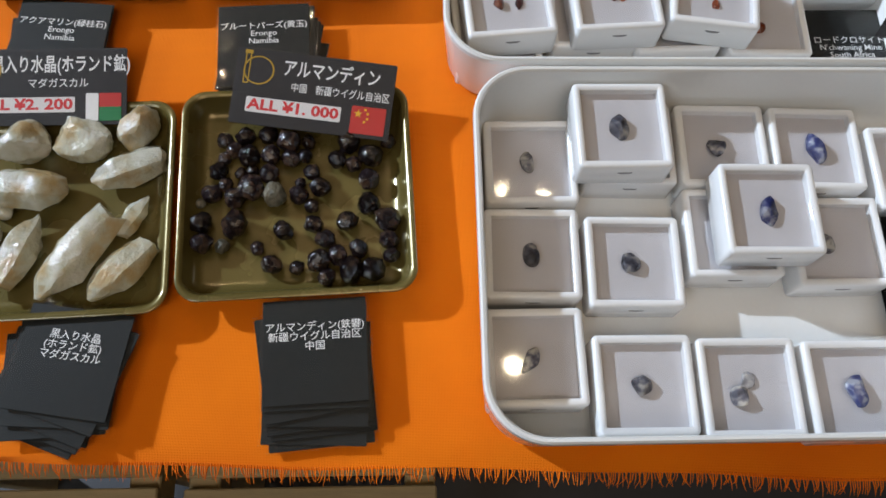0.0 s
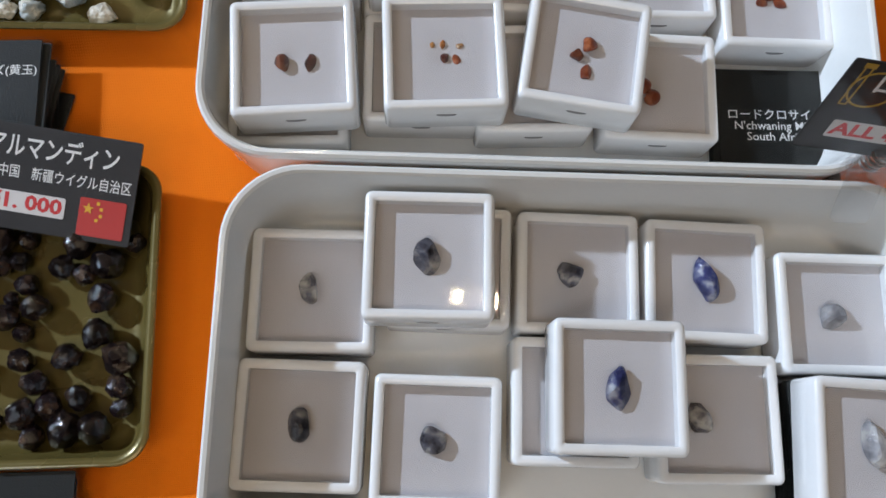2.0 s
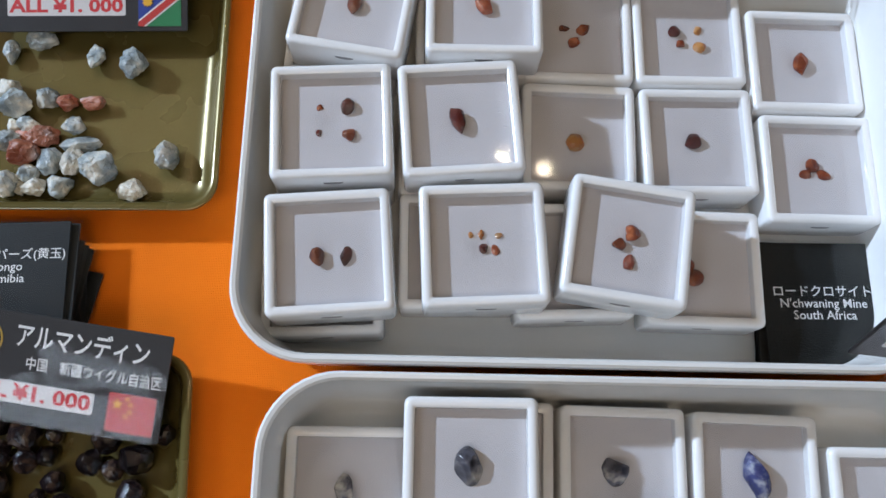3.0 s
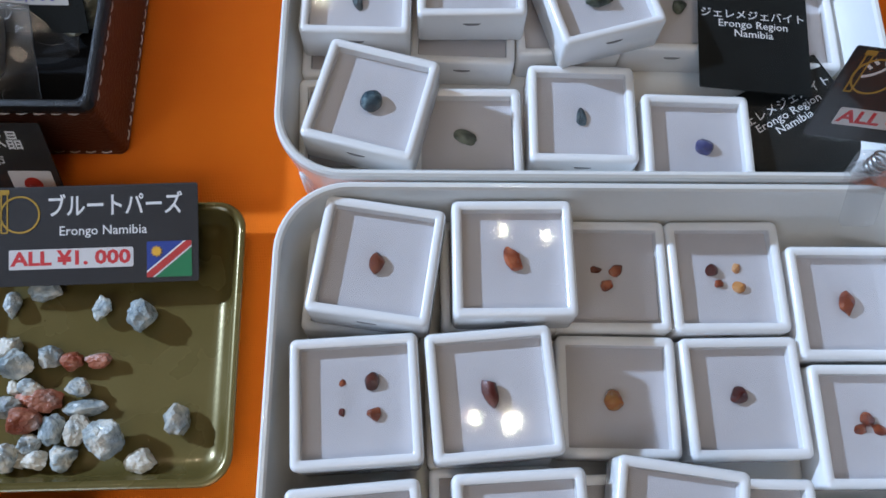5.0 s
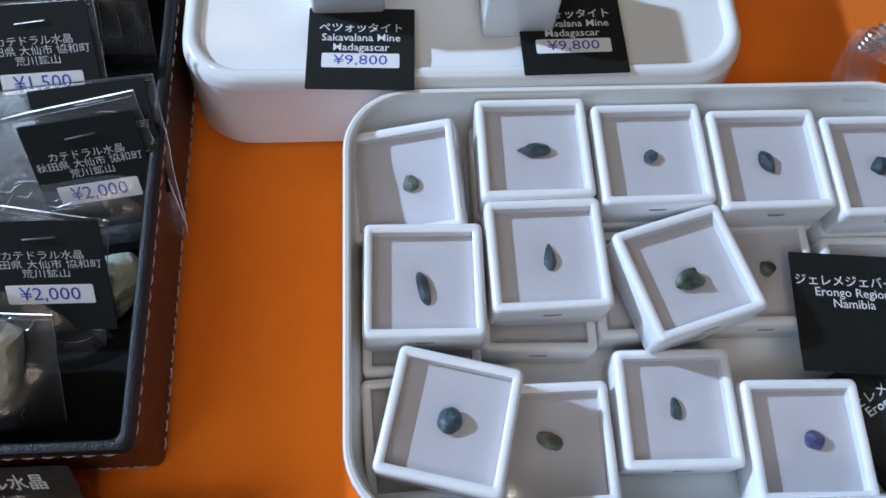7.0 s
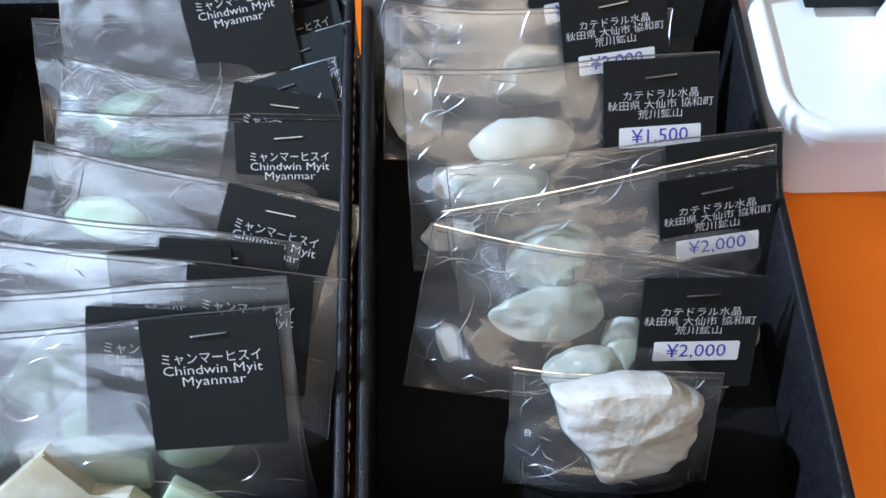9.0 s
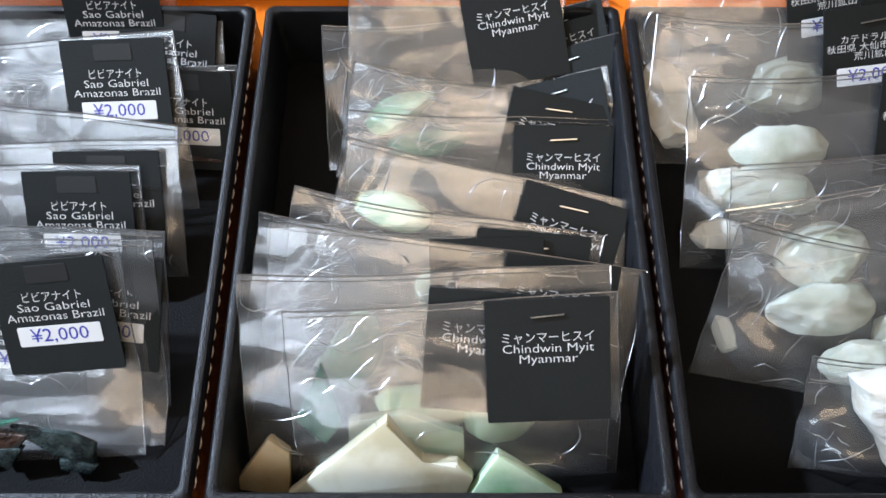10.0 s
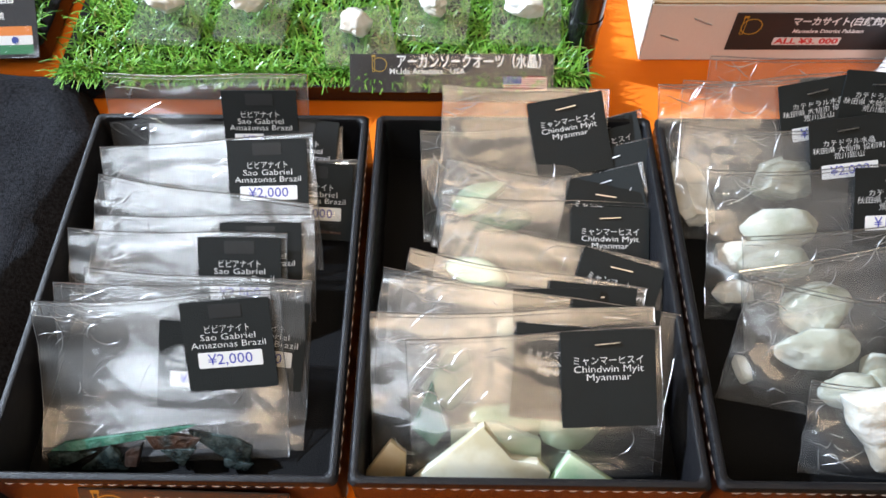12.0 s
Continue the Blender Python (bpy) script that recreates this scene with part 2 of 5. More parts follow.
# Greenish quartz, dulled in colour for the haze of the film over it.
QUARTZG = mineral("hazed_green_quartz", (0.36, 0.39, 0.30), (0.48, 0.50, 0.42), (0.62, 0.63, 0.57), 60, rough=0.30, bump=0.4, sss=0.35, random_tint=0.08)
WHITEST = mineral("white_stone", (0.58, 0.52, 0.42), (0.70, 0.68, 0.61), (0.80, 0.79, 0.76), 60, rough=0.3, bump=0.4, sss=0.25, random_tint=0.05)
JADE = mineral("white_jade", (0.60, 0.55, 0.38), (0.74, 0.72, 0.58), (0.78, 0.78, 0.68), 35, rough=0.22, bump=0.1, sss=0.3, random_tint=0.06)
JADEG = mineral("green_jade", (0.20, 0.42, 0.22), (0.45, 0.58, 0.40), (0.66, 0.72, 0.56), 35, rough=0.22, bump=0.1, sss=0.3, random_tint=0.06)
JADEC = mineral("tawny_jade", (0.30, 0.20, 0.09), (0.42, 0.32, 0.18), (0.52, 0.44, 0.30), 40, rough=0.25, bump=0.2, sss=0.2)
JADED = mineral("dark_green_jade", (0.02, 0.09, 0.05), (0.05, 0.15, 0.09), (0.10, 0.22, 0.14), 45, rough=0.25, bump=0.1)
VIV = mineral("dark_vivianite", (0.006, 0.010, 0.010), (0.014, 0.024, 0.024), (0.05, 0.075, 0.075), 170, rough=0.18, bump=0.8)
VIVG = mineral("green_vivianite", (0.02, 0.07, 0.05), (0.04, 0.15, 0.10), (0.10, 0.24, 0.18), 120, rough=0.18, bump=0.8)
VIVB = mineral("brown_vivianite", (0.02, 0.010, 0.006), (0.05, 0.022, 0.012), (0.02, 0.03, 0.03), 90, rough=0.4, bump=0.8)
RHODO = mineral("red_orange_gem", (0.13, 0.022, 0.007), (0.20, 0.042, 0.013), (0.38, 0.12, 0.05), 320, rough=0.12, bump=0.3, random_tint=0.4)
RHODOD = mineral("dark_red_gem", (0.035, 0.006, 0.005), (0.07, 0.012, 0.010), (0.12, 0.03, 0.02), 220, rough=0.12, bump=0.3, random_tint=0.4)
AMBER = mineral("amber_gem", (0.35, 0.12, 0.03), (0.42, 0.20, 0.06), (0.50, 0.32, 0.18), 220, rough=0.15, bump=0.3, random_tint=0.3)
GEMG = mineral("grey_crystal", (0.025, 0.025, 0.035), (0.12, 0.12, 0.15), (0.50, 0.48, 0.44), 190, rough=0.12, bump=0.3, random_tint=0.3)
GEMC = mineral("clear_crystal", (0.18, 0.18, 0.20), (0.34, 0.34, 0.36), (0.55, 0.54, 0.52), 150, rough=0.1, bump=0.3, random_tint=0.2)
GEMB = mineral("blue_crystal", (0.012, 0.016, 0.075), (0.040, 0.050, 0.150), (0.30, 0.31, 0.36), 210, rough=0.12, bump=0.3, random_tint=0.3)
GEMV = mineral("violet_gem", (0.035, 0.037, 0.13), (0.08, 0.085, 0.22), (0.22, 0.23, 0.38), 300, rough=0.12, bump=0.3)
GEMN = mineral("blue_green_crystal", (0.015, 0.03, 0.045), (0.04, 0.07, 0.09), (0.14, 0.20, 0.22), 220, rough=0.2, bump=0.6, random_tint=0.3)
GEMK = mineral("green_grey_crystal", (0.025, 0.035, 0.025), (0.07, 0.09, 0.065), (0.20, 0.23, 0.18), 200, rough=0.2, bump=0.6)


def cloth_mat():
    """Orange table cloth with a fine ribbed weave."""
    m, n, l, b = node_mat("orange_cloth")
    co = n.new("ShaderNodeTexCoord")
    wv, wh, nz = n.new("ShaderNodeTexWave"), n.new("ShaderNodeTexWave"), n.new("ShaderNodeTexNoise")
    wv.bands_direction, wh.bands_direction = "X", "Y"
    wv.inputs["Scale"].default_value = wh.inputs["Scale"].default_value = 520
    wv.inputs["Distortion"].default_value = wh.inputs["Distortion"].default_value = 1.0
    nz.inputs["Scale"].default_value, nz.inputs["Detail"].default_value = 14, 5
    for x in (wv, wh, nz):
        l.new(co.outputs["Object"], x.inputs[0])
    mx = n.new("ShaderNodeMath")
    l.new(wv.outputs["Fac"], mx.inputs[0])
    l.new(wh.outputs["Fac"], mx.inputs[1])
    cr = n.new("ShaderNodeValToRGB")
    cr.color_ramp.elements[0].position, cr.color_ramp.elements[0].color = 0.3, (0.80, 0.165, 0.002, 1)
    cr.color_ramp.elements[1].position, cr.color_ramp.elements[1].color = 0.7, (0.92, 0.215, 0.004, 1)
    l.new(nz.outputs[0], cr.inputs[0])
    l.new(cr.outputs[0], b.inputs["Base Color"])
    b.inputs["Roughness"].default_value = 0.85
    b.inputs["Specular IOR Level"].default_value = 0.12
    b.inputs["Sheen Weight"].default_value = 0.1
    bp = n.new("ShaderNodeBump")
    bp.inputs["Strength"].default_value, bp.inputs["Distance"].default_value = 0.35, 0.0004
    l.new(mx.outputs[0], bp.inputs["Height"])
    l.new(bp.outputs[0], b.inputs["Normal"])
    return m


CLOTH = cloth_mat()


def grass_mat():
    m, n, l, b = node_mat("plastic_grass")
    geo = n.new("ShaderNodeNewGeometry")
    cr = n.new("ShaderNodeValToRGB")
    e = cr.color_ramp.elements
    e[0].color, e[1].color = (0.05, 0.16, 0.016, 1), (0.30, 0.50, 0.07, 1)
    mid = e.new(0.55)
    mid.color = (0.14, 0.36, 0.035, 1)
    tan = e.new(0.93)
    tan.color = (0.22, 0.42, 0.055, 1)
    e[-1].color = (0.30, 0.24, 0.08, 1)
    l.new(geo.outputs["Random Per Island"], cr.inputs[0])
    l.new(cr.outputs[0], b.inputs["Base Color"])
    b.inputs["Roughness"].default_value = 0.35
    return m


GRASS = grass_mat()


# ---------------------------------------------------------------- building helpers
def link_mesh(name, bm, mat, smooth=True, sharp=38):
    me = bpy.data.meshes.new(name)
    bmesh.ops.recalc_face_normals(bm, faces=bm.faces)
    bm.to_mesh(me)
    bm.free()
    if smooth:
        me.shade_smooth()
        me.set_sharp_from_angle(angle=radians(sharp))
    me.materials.append(mat)
    return me


def part(name, bm, mat, parent=None, label="", m=None, smooth=True, sharp=38):
    ob = new(name, link_mesh(name, bm, mat, smooth, sharp))
    if parent is not None:
        ob.parent = parent
    if m is not None:
        ob.matrix_basis = m
    if label:
        ob["label"] = label
    return ob


def empty(name, m, label="", category="", group="", kind=""):
    ob = new(name)
    ob.empty_display_size = 0.01
    ob.matrix_basis = m
    return tagged(ob, label, category, group, kind)


def rrect(w, d, r, n=6, cx=0.0, cy=0.0):
    r = max(min(r, w / 2 - 1e-5, d / 2 - 1e-5), 1e-5)
    pts = []
    for sx, sy, a0 in ((1, 1, 0), (-1, 1, 90), (-1, -1, 180), (1, -1, 270)):
        for i in range(n + 1):
            a = radians(a0 + 90 * i / n)
            pts.append((cx + sx * (w / 2 - r) + r * math.cos(a), cy + sy * (d / 2 - r) + r * math.sin(a)))
    return pts


def loft(rings, bm=None, cap_first=True, cap_last=True, closed=False):
    """Skins rings of equally many 3D points."""
    bm = bm or bmesh.new()
    vs = [[bm.verts.new(p) for p in ring] for ring in rings]
    k = len(rings[0])
    pairs = list(zip(vs, vs[1:])) + ([(vs[-1], vs[0])] if closed else [])
    for a, b in pairs:
        for i in range(k):
            j = (i + 1) % k
            bm.faces.new((a[i], a[j], b[j], b[i]))
    if not closed:
        if cap_first:
            bm.faces.new(list(reversed(vs[0])))
        if cap_last:
            bm.faces.new(vs[-1])
    return bm


def slab(w, d, h, r=0.001, bev=0.0004, bm=None, cx=0.0, cy=0.0, z0=0.0, n=3):
    """A rounded plate with eased edges; its base at z0."""
    b = min(bev, h * 0.45)
    rings = []
    for inset, z in ((b, 0), (0, b), (0, h - b), (b, h)):
        rings.append([(x, y, z0 + z) for x, y in rrect(w - 2 * inset, d - 2 * inset, max(r - inset, 1e-4), n, cx, cy)])
    return loft(rings, bm)


def tube(pts, rad, n=8, bm=None):
    bm = bm or bmesh.new()
    rings = []
    for i, p in enumerate(pts):
        p = Vector(p)
        t = (Vector(pts[min(i + 1, len(pts) - 1)]) - Vector(pts[max(i - 1, 0)])).normalized()
        s = t.cross(Vector((0, 0, 1)))
        s = (s if s.length > 1e-4 else Vector((1, 0, 0))).normalized()
        u = t.cross(s)
        rr_ = rad(i / max(len(pts) - 1, 1)) if callable(rad) else rad
        rings.append([p + rr_ * (math.cos(2 * math.pi * k / n) * s + math.sin(2 * math.pi * k / n) * u) for k in range(n)])
    return loft(rings, bm)


def faceted(size, seed, facets=16, sub=3, rough=0.05, low=0.72):
    """A broken or faceted stone: a ball cut by random planes, then roughened. Its lowest point is at z = 0."""
    rnd = random.Random(seed)
    bm = bmesh.new()
    bmesh.ops.create_icosphere(bm, subdivisions=sub, radius=1)
    cuts = []
    for i in range(facets):
        v = Vector((rnd.gauss(0, 1), rnd.gauss(0, 1), rnd.gauss(0, 1))).normalized()
        cuts.append((v, rnd.uniform(low, 0.95)))
    o = Vector((rnd.uniform(-9, 9), rnd.uniform(-9, 9), rnd.uniform(-9, 9)))
    for v in bm.verts:
        q = v.co.normalized()
        r = 1.0
        for c, d in cuts:
            k = q.dot(c)
            if k > 0.05:
                r = min(r, d / k)
        r *= 1 + rough * (noise.noise(q * 2.3 + o) + 0.5 * noise.noise(q * 6 + o))
        v.co = Vector((q.x * size[0] / 2, q.y * size[1] / 2, q.z * size[2] / 2)) * r
    lo = min(v.co.z for v in bm.verts)
    for v in bm.verts:
        v.co.z -= lo
    return bm


def prism(length, width, height, seed, sides=6, tip=0.3, rough=0.04):
    """A crystal along x with a pointed end, lying on the ground."""
    rnd = random.Random(seed)
    bm = bmesh.new()
    rings = []
    o = Vector((seed * 1.7, seed * 0.3, 4.0))
    for u, s in ((-0.5, 0.35), (-0.47, 0.75), (-0.25, 0.97), (0.0, 1.0), (0.5 - tip, 0.93), (0.5 - tip * 0.45, 0.58), (0.5, 0.10)):
        ring = []
        for k in range(sides * 2):
            a = math.pi * k / sides
            flat = 1.0 if k % 2 == 0 else math.cos(math.pi / sides) * 1.02
            p = Vector((u * length, s * flat * width / 2 * math.cos(a), s * flat * height / 2 * math.sin(a)))
            p *= 1 + rough * noise.noise(p * 160 + o) * 3
            p.y += rnd.uniform(-1, 1) * width * 0.03
            ring.append(p)
        rings.append(ring)
    loft(rings, bm)
    lo = min(v.co.z for v in bm.verts)
    for v in bm.verts:
        v.co.z -= lo
    return bm


TEXTS = {}


def letters(name, text, size, mat, parent, m, bold=0.0, width=None, align="CENTER", shear=0.0, spacing=1.0):
    """Raised ink lettering as a thin mesh. width: squeezed or stretched to this many metres."""
    key = (text, size, bold, width, align, mat.name, shear, spacing)
    if key not in TEXTS:
        cu = bpy.data.curves.new(name, "FONT")
        cu.body, cu.size, cu.align_x, cu.align_y = text, size, align, "CENTER"
        cu.offset, cu.resolution_u, cu.shear, cu.space_character = bold, 2, shear, spacing
        tmp = bpy.data.objects.new(name, cu)
        scene.collection.objects.link(tmp)
        bpy.context.view_layer.update()
        me = bpy.data.meshes.new_from_object(tmp.evaluated_get(bpy.context.evaluated_depsgraph_get()))
        bpy.data.objects.remove(tmp)
        if width and len(me.vertices):
            xs = [v.co.x for v in me.vertices]
            k = width / max(max(xs) - min(xs), 1e-6)
            for v in me.vertices:
                v.co.x *= k
        me.materials.clear()
        me.materials.append(mat)
        TEXTS[key] = me
    ob = new(name, TEXTS[key])
    ob.parent, ob.matrix_basis = parent, m
    return ob


def patch(name, w, h, mat, parent, x, y, z, h3=0.00012, r=0.0006):
    return part(name, slab(w, h, h3, r, 0.00003, n=2), mat, parent, m=pose(x, y, z))


def polygon(name, pts, mat, parent, z, h3=0.0001):
    return part(name, loft([[(x, y, 0) for x, y in pts], [(x, y, h3) for x, y in pts]]), mat, parent, m=pose(0, 0, z), smooth=False)


def ring_logo(parent, x, y, z, r):
    """The plain gold ring with a small mast that stands on the price cards."""
    bm = bmesh.new()
    rings = [[(q * math.cos(a), q * math.sin(a) * 0.95, h) for q, h in ((r, 0), (r, 0.0001), (r * 0.91, 0.0001), (r * 0.91, 0))] for a in [2 * math.pi * i / 40 for i in range(40)]]
    loft(rings, bm, closed=True)
    part("ring_mark", bm, GOLD, parent, m=pose(x, y, z))
    bm = bmesh.new()
    for dx in (-0.92, -0.62):
        slab(r * 0.07, r * 2.1, 0.0001, 0.0001, 0.00002, bm, dx * r, 0.15 * r)
    slab(r * 0.35, r * 0.07, 0.0001, 0.0001, 0.00002, bm, -0.77 * r, -0.9 * r)
    slab(r * 0.5, r * 0.25, 0.0001, 0.0001, 0.00002, bm, -0.77 * r, 1.15 * r)
    part("mast_mark", bm, GOLD, parent, m=pose(x, y, z))

# ---------------------------------------------------------------- the hall and the table
def wall(name, w, d, h, at, mat, label):
    ob = part(name, slab(w, d, h, 0.001, 0.001), mat, m=pose(*at))
    return tagged(ob, label, "wall" if "wall" in name else name, kind="structure")


FLOOR = -0.72
wall("floor", 9.0, 9.0, 0.10, (0, 0, FLOOR - 0.1), HALLF, "dark grey hall floor in shade")
wall("ceiling", 9.0, 9.0, 0.10, (0, 0, 2.9), HALLW, "plain pale grey hall ceiling")
wall("wall_north", 9.0, 0.1, 3.62, (0, 4.45, FLOOR), HALLW, "plain grey hall wall")
wall("wall_south", 9.0, 0.1, 3.62, (0, -4.45, FLOOR), HALLW, "plain grey hall wall")
wall("wall_east", 0.1, 8.8, 3.62, (4.45, 0, FLOOR), HALLW, "plain grey hall wall")
wall("wall_west", 0.1, 8.8, 3.62, (-4.45, 0, FLOOR), HALLW, "plain grey hall wall")

TFRONT = -0.010
table = empty("display_table", pose(0.05, 0.497, FLOOR), "plain display table under an orange cloth", "table")
part("tabletop", slab(1.9, 1.0, 0.028, 0.01, 0.003), KRAFTIN, table, m=pose(0, 0.0, -FLOOR - 0.030))
for x in (-0.9, 0.9):
    for y in (-0.44, 0.44):
        part("leg", tube([(0, 0, 0), (0, 0, -FLOOR - 0.031)], 0.016, 12), BLACKP, table, m=pose(x, y, 0))


def cloth_height(x, y):
    q = Vector((x * 9, y * 9, 0))
    return 0.0009 * noise.noise(q) + 0.0005 * noise.noise(q * 3.1) - 0.0010


def hem(x):
    return -0.0138 - 0.036 * max(-0.3, min(x, 0.3)) + 0.0008 * math.sin(x * 23) + 0.0006 * math.sin(x * 61)


def table_cloth():
    bm = bmesh.new()
    nx, ny = 150, 90
    x0, x1, y0, y1 = -0.95, 0.95, TFRONT + 0.0005, 0.98
    grid = []
    for j in range(ny + 1):
        row = []
        v = j / ny
        y = y0 + (y1 - y0) * (v ** 1.3)
        for i in range(nx + 1):
            x = x0 + (x1 - x0) * i / nx
            row.append(bm.verts.new((x, y + (hem(x) - y0 if j == 0 else 0), cloth_height(x, y) - (0.0016 if j == 0 else 0))))
        grid.append(row)
    low = []
    for row in grid:
        low.append([bm.verts.new(v.co - Vector((0, 0, 0.0008))) for v in row])
    for j in range(ny):
        for i in range(nx):
            bm.faces.new((grid[j][i], grid[j][i + 1], grid[j + 1][i + 1], grid[j + 1][i]))
            bm.faces.new((low[j][i + 1], low[j][i], low[j + 1][i], low[j + 1][i + 1]))
    for i in range(nx):
        bm.faces.new((grid[0][i + 1], grid[0][i], low[0][i], low[0][i + 1]))
    ob = part("table_cloth", bm, CLOTH)
    tagged(ob, "bright orange woven cloth with a frayed front edge", "tablecloth")
    rnd = random.Random(5)
    bm = bmesh.new()
    x = -0.30
    while x < 0.30:
        ln = rnd.uniform(0.003, 0.0062)
        y = hem(x)
        dx = rnd.gauss(0, 0.0013)
        z = -0.0030
        tube([(x, y + 0.001, z + 0.0006), (x + dx * 0.4, y - ln * 0.55, z - 0.0002), (x + dx, y - ln, z - rnd.uniform(0.001, 0.003))], lambda u: 0.00032 * (1 - 0.7 * u), 4, bm)
        x += rnd.uniform(0.0007, 0.0013)
    fringe = part("fringe", bm, CLOTH, ob, "frayed orange threads along the hem")
    fringe["kind"] = "stuff"
    return ob


table_cloth()


def crate(m, w, label):
    c = empty("wooden_crate", m, label, "crate", "crates under the table")
    for i in range(4):
        part("slat", slab(w, 0.022, 0.012, 0.003, 0.0015), WOOD, c, m=pose(0, -0.045 + i * 0.032, 0.24))
    for s in (-1, 1):
        part("side_rail", slab(0.03, 0.15, 0.05, 0.003, 0.0015), WOOD, c, m=pose(s * (w / 2 - 0.016), 0.0, 0.189))
        part("post", slab(0.03, 0.03, 0.19, 0.003, 0.0015), WOOD, c, m=pose(s * (w / 2 - 0.016), -0.058, 0.0))
        part("post", slab(0.03, 0.03, 0.19, 0.003, 0.0015), WOOD, c, m=pose(s * (w / 2 - 0.016), 0.058, 0.0))
    for z in (0.06, 0.13):
        part("front_slat", slab(w - 0.066, 0.012, 0.05, 0.003, 0.0015), WOOD, c, m=pose(0, -0.066, z))
    return c


crate(pose(-0.085, -0.022, FLOOR), 0.24, "pale wooden slatted crate in shade under the table edge")
crate(pose(-0.345, -0.020, FLOOR), 0.23, "pale wooden slatted crate in shade under the table edge")


# ---------------------------------------------------------------- white trays
RIM = 0.038


def white_tray(x0, x1, y0, y1, label, upside=False):
    w, d, r = x1 - x0, y1 - y0, 0.024
    tray = empty("white_tray", pose((x0 + x1) / 2, (y0 + y1) / 2, 0.0006), label, "tray", "white plastic trays")
    prof = [(0.0065, 0.0), (0.0040, 0.0012), (0.0030, 0.004), (0.0, RIM - 0.003), (0.0002, RIM - 0.0008), (0.0010, RIM), (0.0021, RIM - 0.0002),
            (0.0028, RIM - 0.0012), (0.0055, 0.0060), (0.0065, 0.0035), (0.0085, 0.0020), (0.011, 0.0017)]
    if upside:
        prof = [(0.0030, 0.001), (0.0, 0.0), (0.0002, 0.002), (0.0022, RIM - 0.0050), (0.0030, RIM - 0.0020), (0.0048, RIM - 0.0003), (0.0066, RIM),
                (0.0082, RIM - 0.0008), (0.0092, RIM - 0.0024), (0.0110, RIM - 0.0026)]
    rings = [[(x, y, z) for x, y in rrect(w - 2 * i, d - 2 * i, r - i * 0.8, 10)] for i, z in prof]
    if upside:
        part("outer_wall", loft(rings[:4], cap_first=False, cap_last=False), WHITE, tray)
        part("foot_rim", loft(rings[3:9], cap_first=False, cap_last=False), WHITE, tray)
        part("base_panel", loft(rings[8:], cap_first=False), WHITE, tray)
    else:
        part("outer_wall", loft(rings[:4], cap_last=False), WHITE, tray)
        part("rim", loft(rings[3:8], cap_first=False, cap_last=False), WHITE, tray)
        part("basin", loft(rings[7:], cap_first=False), WHITE, tray)
    return tray


white_tray(0.0378, 0.2565, -0.0100, 0.1470, "white plastic tray with clear-covered gem boxes, standing on orange cloth")
white_tray(0.0265, 0.2450, 0.1490, 0.2985, "white plastic tray of boxed red gems, standing on orange cloth")
white_tray(0.0238, 0.2390, 0.3002, 0.4475, "white plastic tray of boxed blue crystals, standing on orange cloth")
white_tray(-0.0370, 0.1760, 0.4485, 0.5990, "white plastic tray turned upside down as a display stand", upside=True)


# ---------------------------------------------------------------- small gem boxes
BW, BH = 0.0397, 0.0166


def gem_box_model():
    box = empty("gem_box", pose(0, 0, -3), "small white plastic box with clear cover and foam pad", "gem box", "white gem boxes")
    r, t = 0.0022, 0.0032
    prof = [(0.0004, 0.0004), (0.0, 0.0010), (0.0, BH - 0.0012), (0.0004, BH - 0.0004), (0.0012, BH), (t - 0.0008, BH), (t, BH - 0.0006), (t + 0.0001, BH - 0.0046)]
    part("body", loft([[(x, y, z) for x, y in rrect(BW - 2 * i, BW - 2 * i, max(r - i * 0.5, 0.0006), 4)] for i, z in prof], cap_last=False), BOXW, box)
    w = BW - 2 * t - 0.0002
    bm = bmesh.new()
    n = 14
    g = [[bm.verts.new(((i / n - 0.5) * w, (j / n - 0.5) * w, BH - 0.0042 - 0.0007 * math.exp(-((i / n - 0.5) ** 2 + (j / n - 0.5) ** 2) / 0.012) + 0.00008 * noise.noise((i * 0.7, j * 0.7, 3)))) for i in range(n + 1)] for j in range(n + 1)]
    for j in range(n):
        for i in range(n):
            bm.faces.new((g[j][i], g[j][i + 1], g[j + 1][i + 1], g[j + 1][i]))
    part("foam_pad", bm, FOAM, box, "pale grey foam pad")
    part("cover", slab(w, w, 0.0005, 0.0006, 0.0001), PANE, box, "clear plastic cover", m=pose(0, 0, BH - 0.0017))
    # No hollow is cut: a dark crescent plate gives the notch its shade.
    bm = bmesh.new()
    k = 10
    arc = [(0.0032 * math.cos(math.pi + math.pi * i / k), 0.0012 * math.sin(math.pi + math.pi * i / k)) for i in range(k + 1)]
    loft([[(x, -0.0003, y) for x, y in arc], [(x, 0.0002, y) for x, y in arc]], bm)
    part("thumb_notch", bm, NOTCH_SHADE, box, "dark half-moon plate drawing the shaded thumb notch", m=pose(0, -BW / 2 + 0.0001, BH - 0.0052))
    return box


MODEL = gem_box_model()
FIRST = []
TOP1, TOP2 = 0.0024, 0.0024 + BH + 0.0001


def gem_box(x, y, turn, level, m=None):
    z = (TOP1, TOP2)[level - 1]
    m = m or pose(x, y, z, 0, 0, turn)
    if not FIRST:
        MODEL.matrix_basis = m
        FIRST.append(MODEL)
        return MODEL
    return copy_thing(MODEL, m)


GEMN_COUNT = [0]


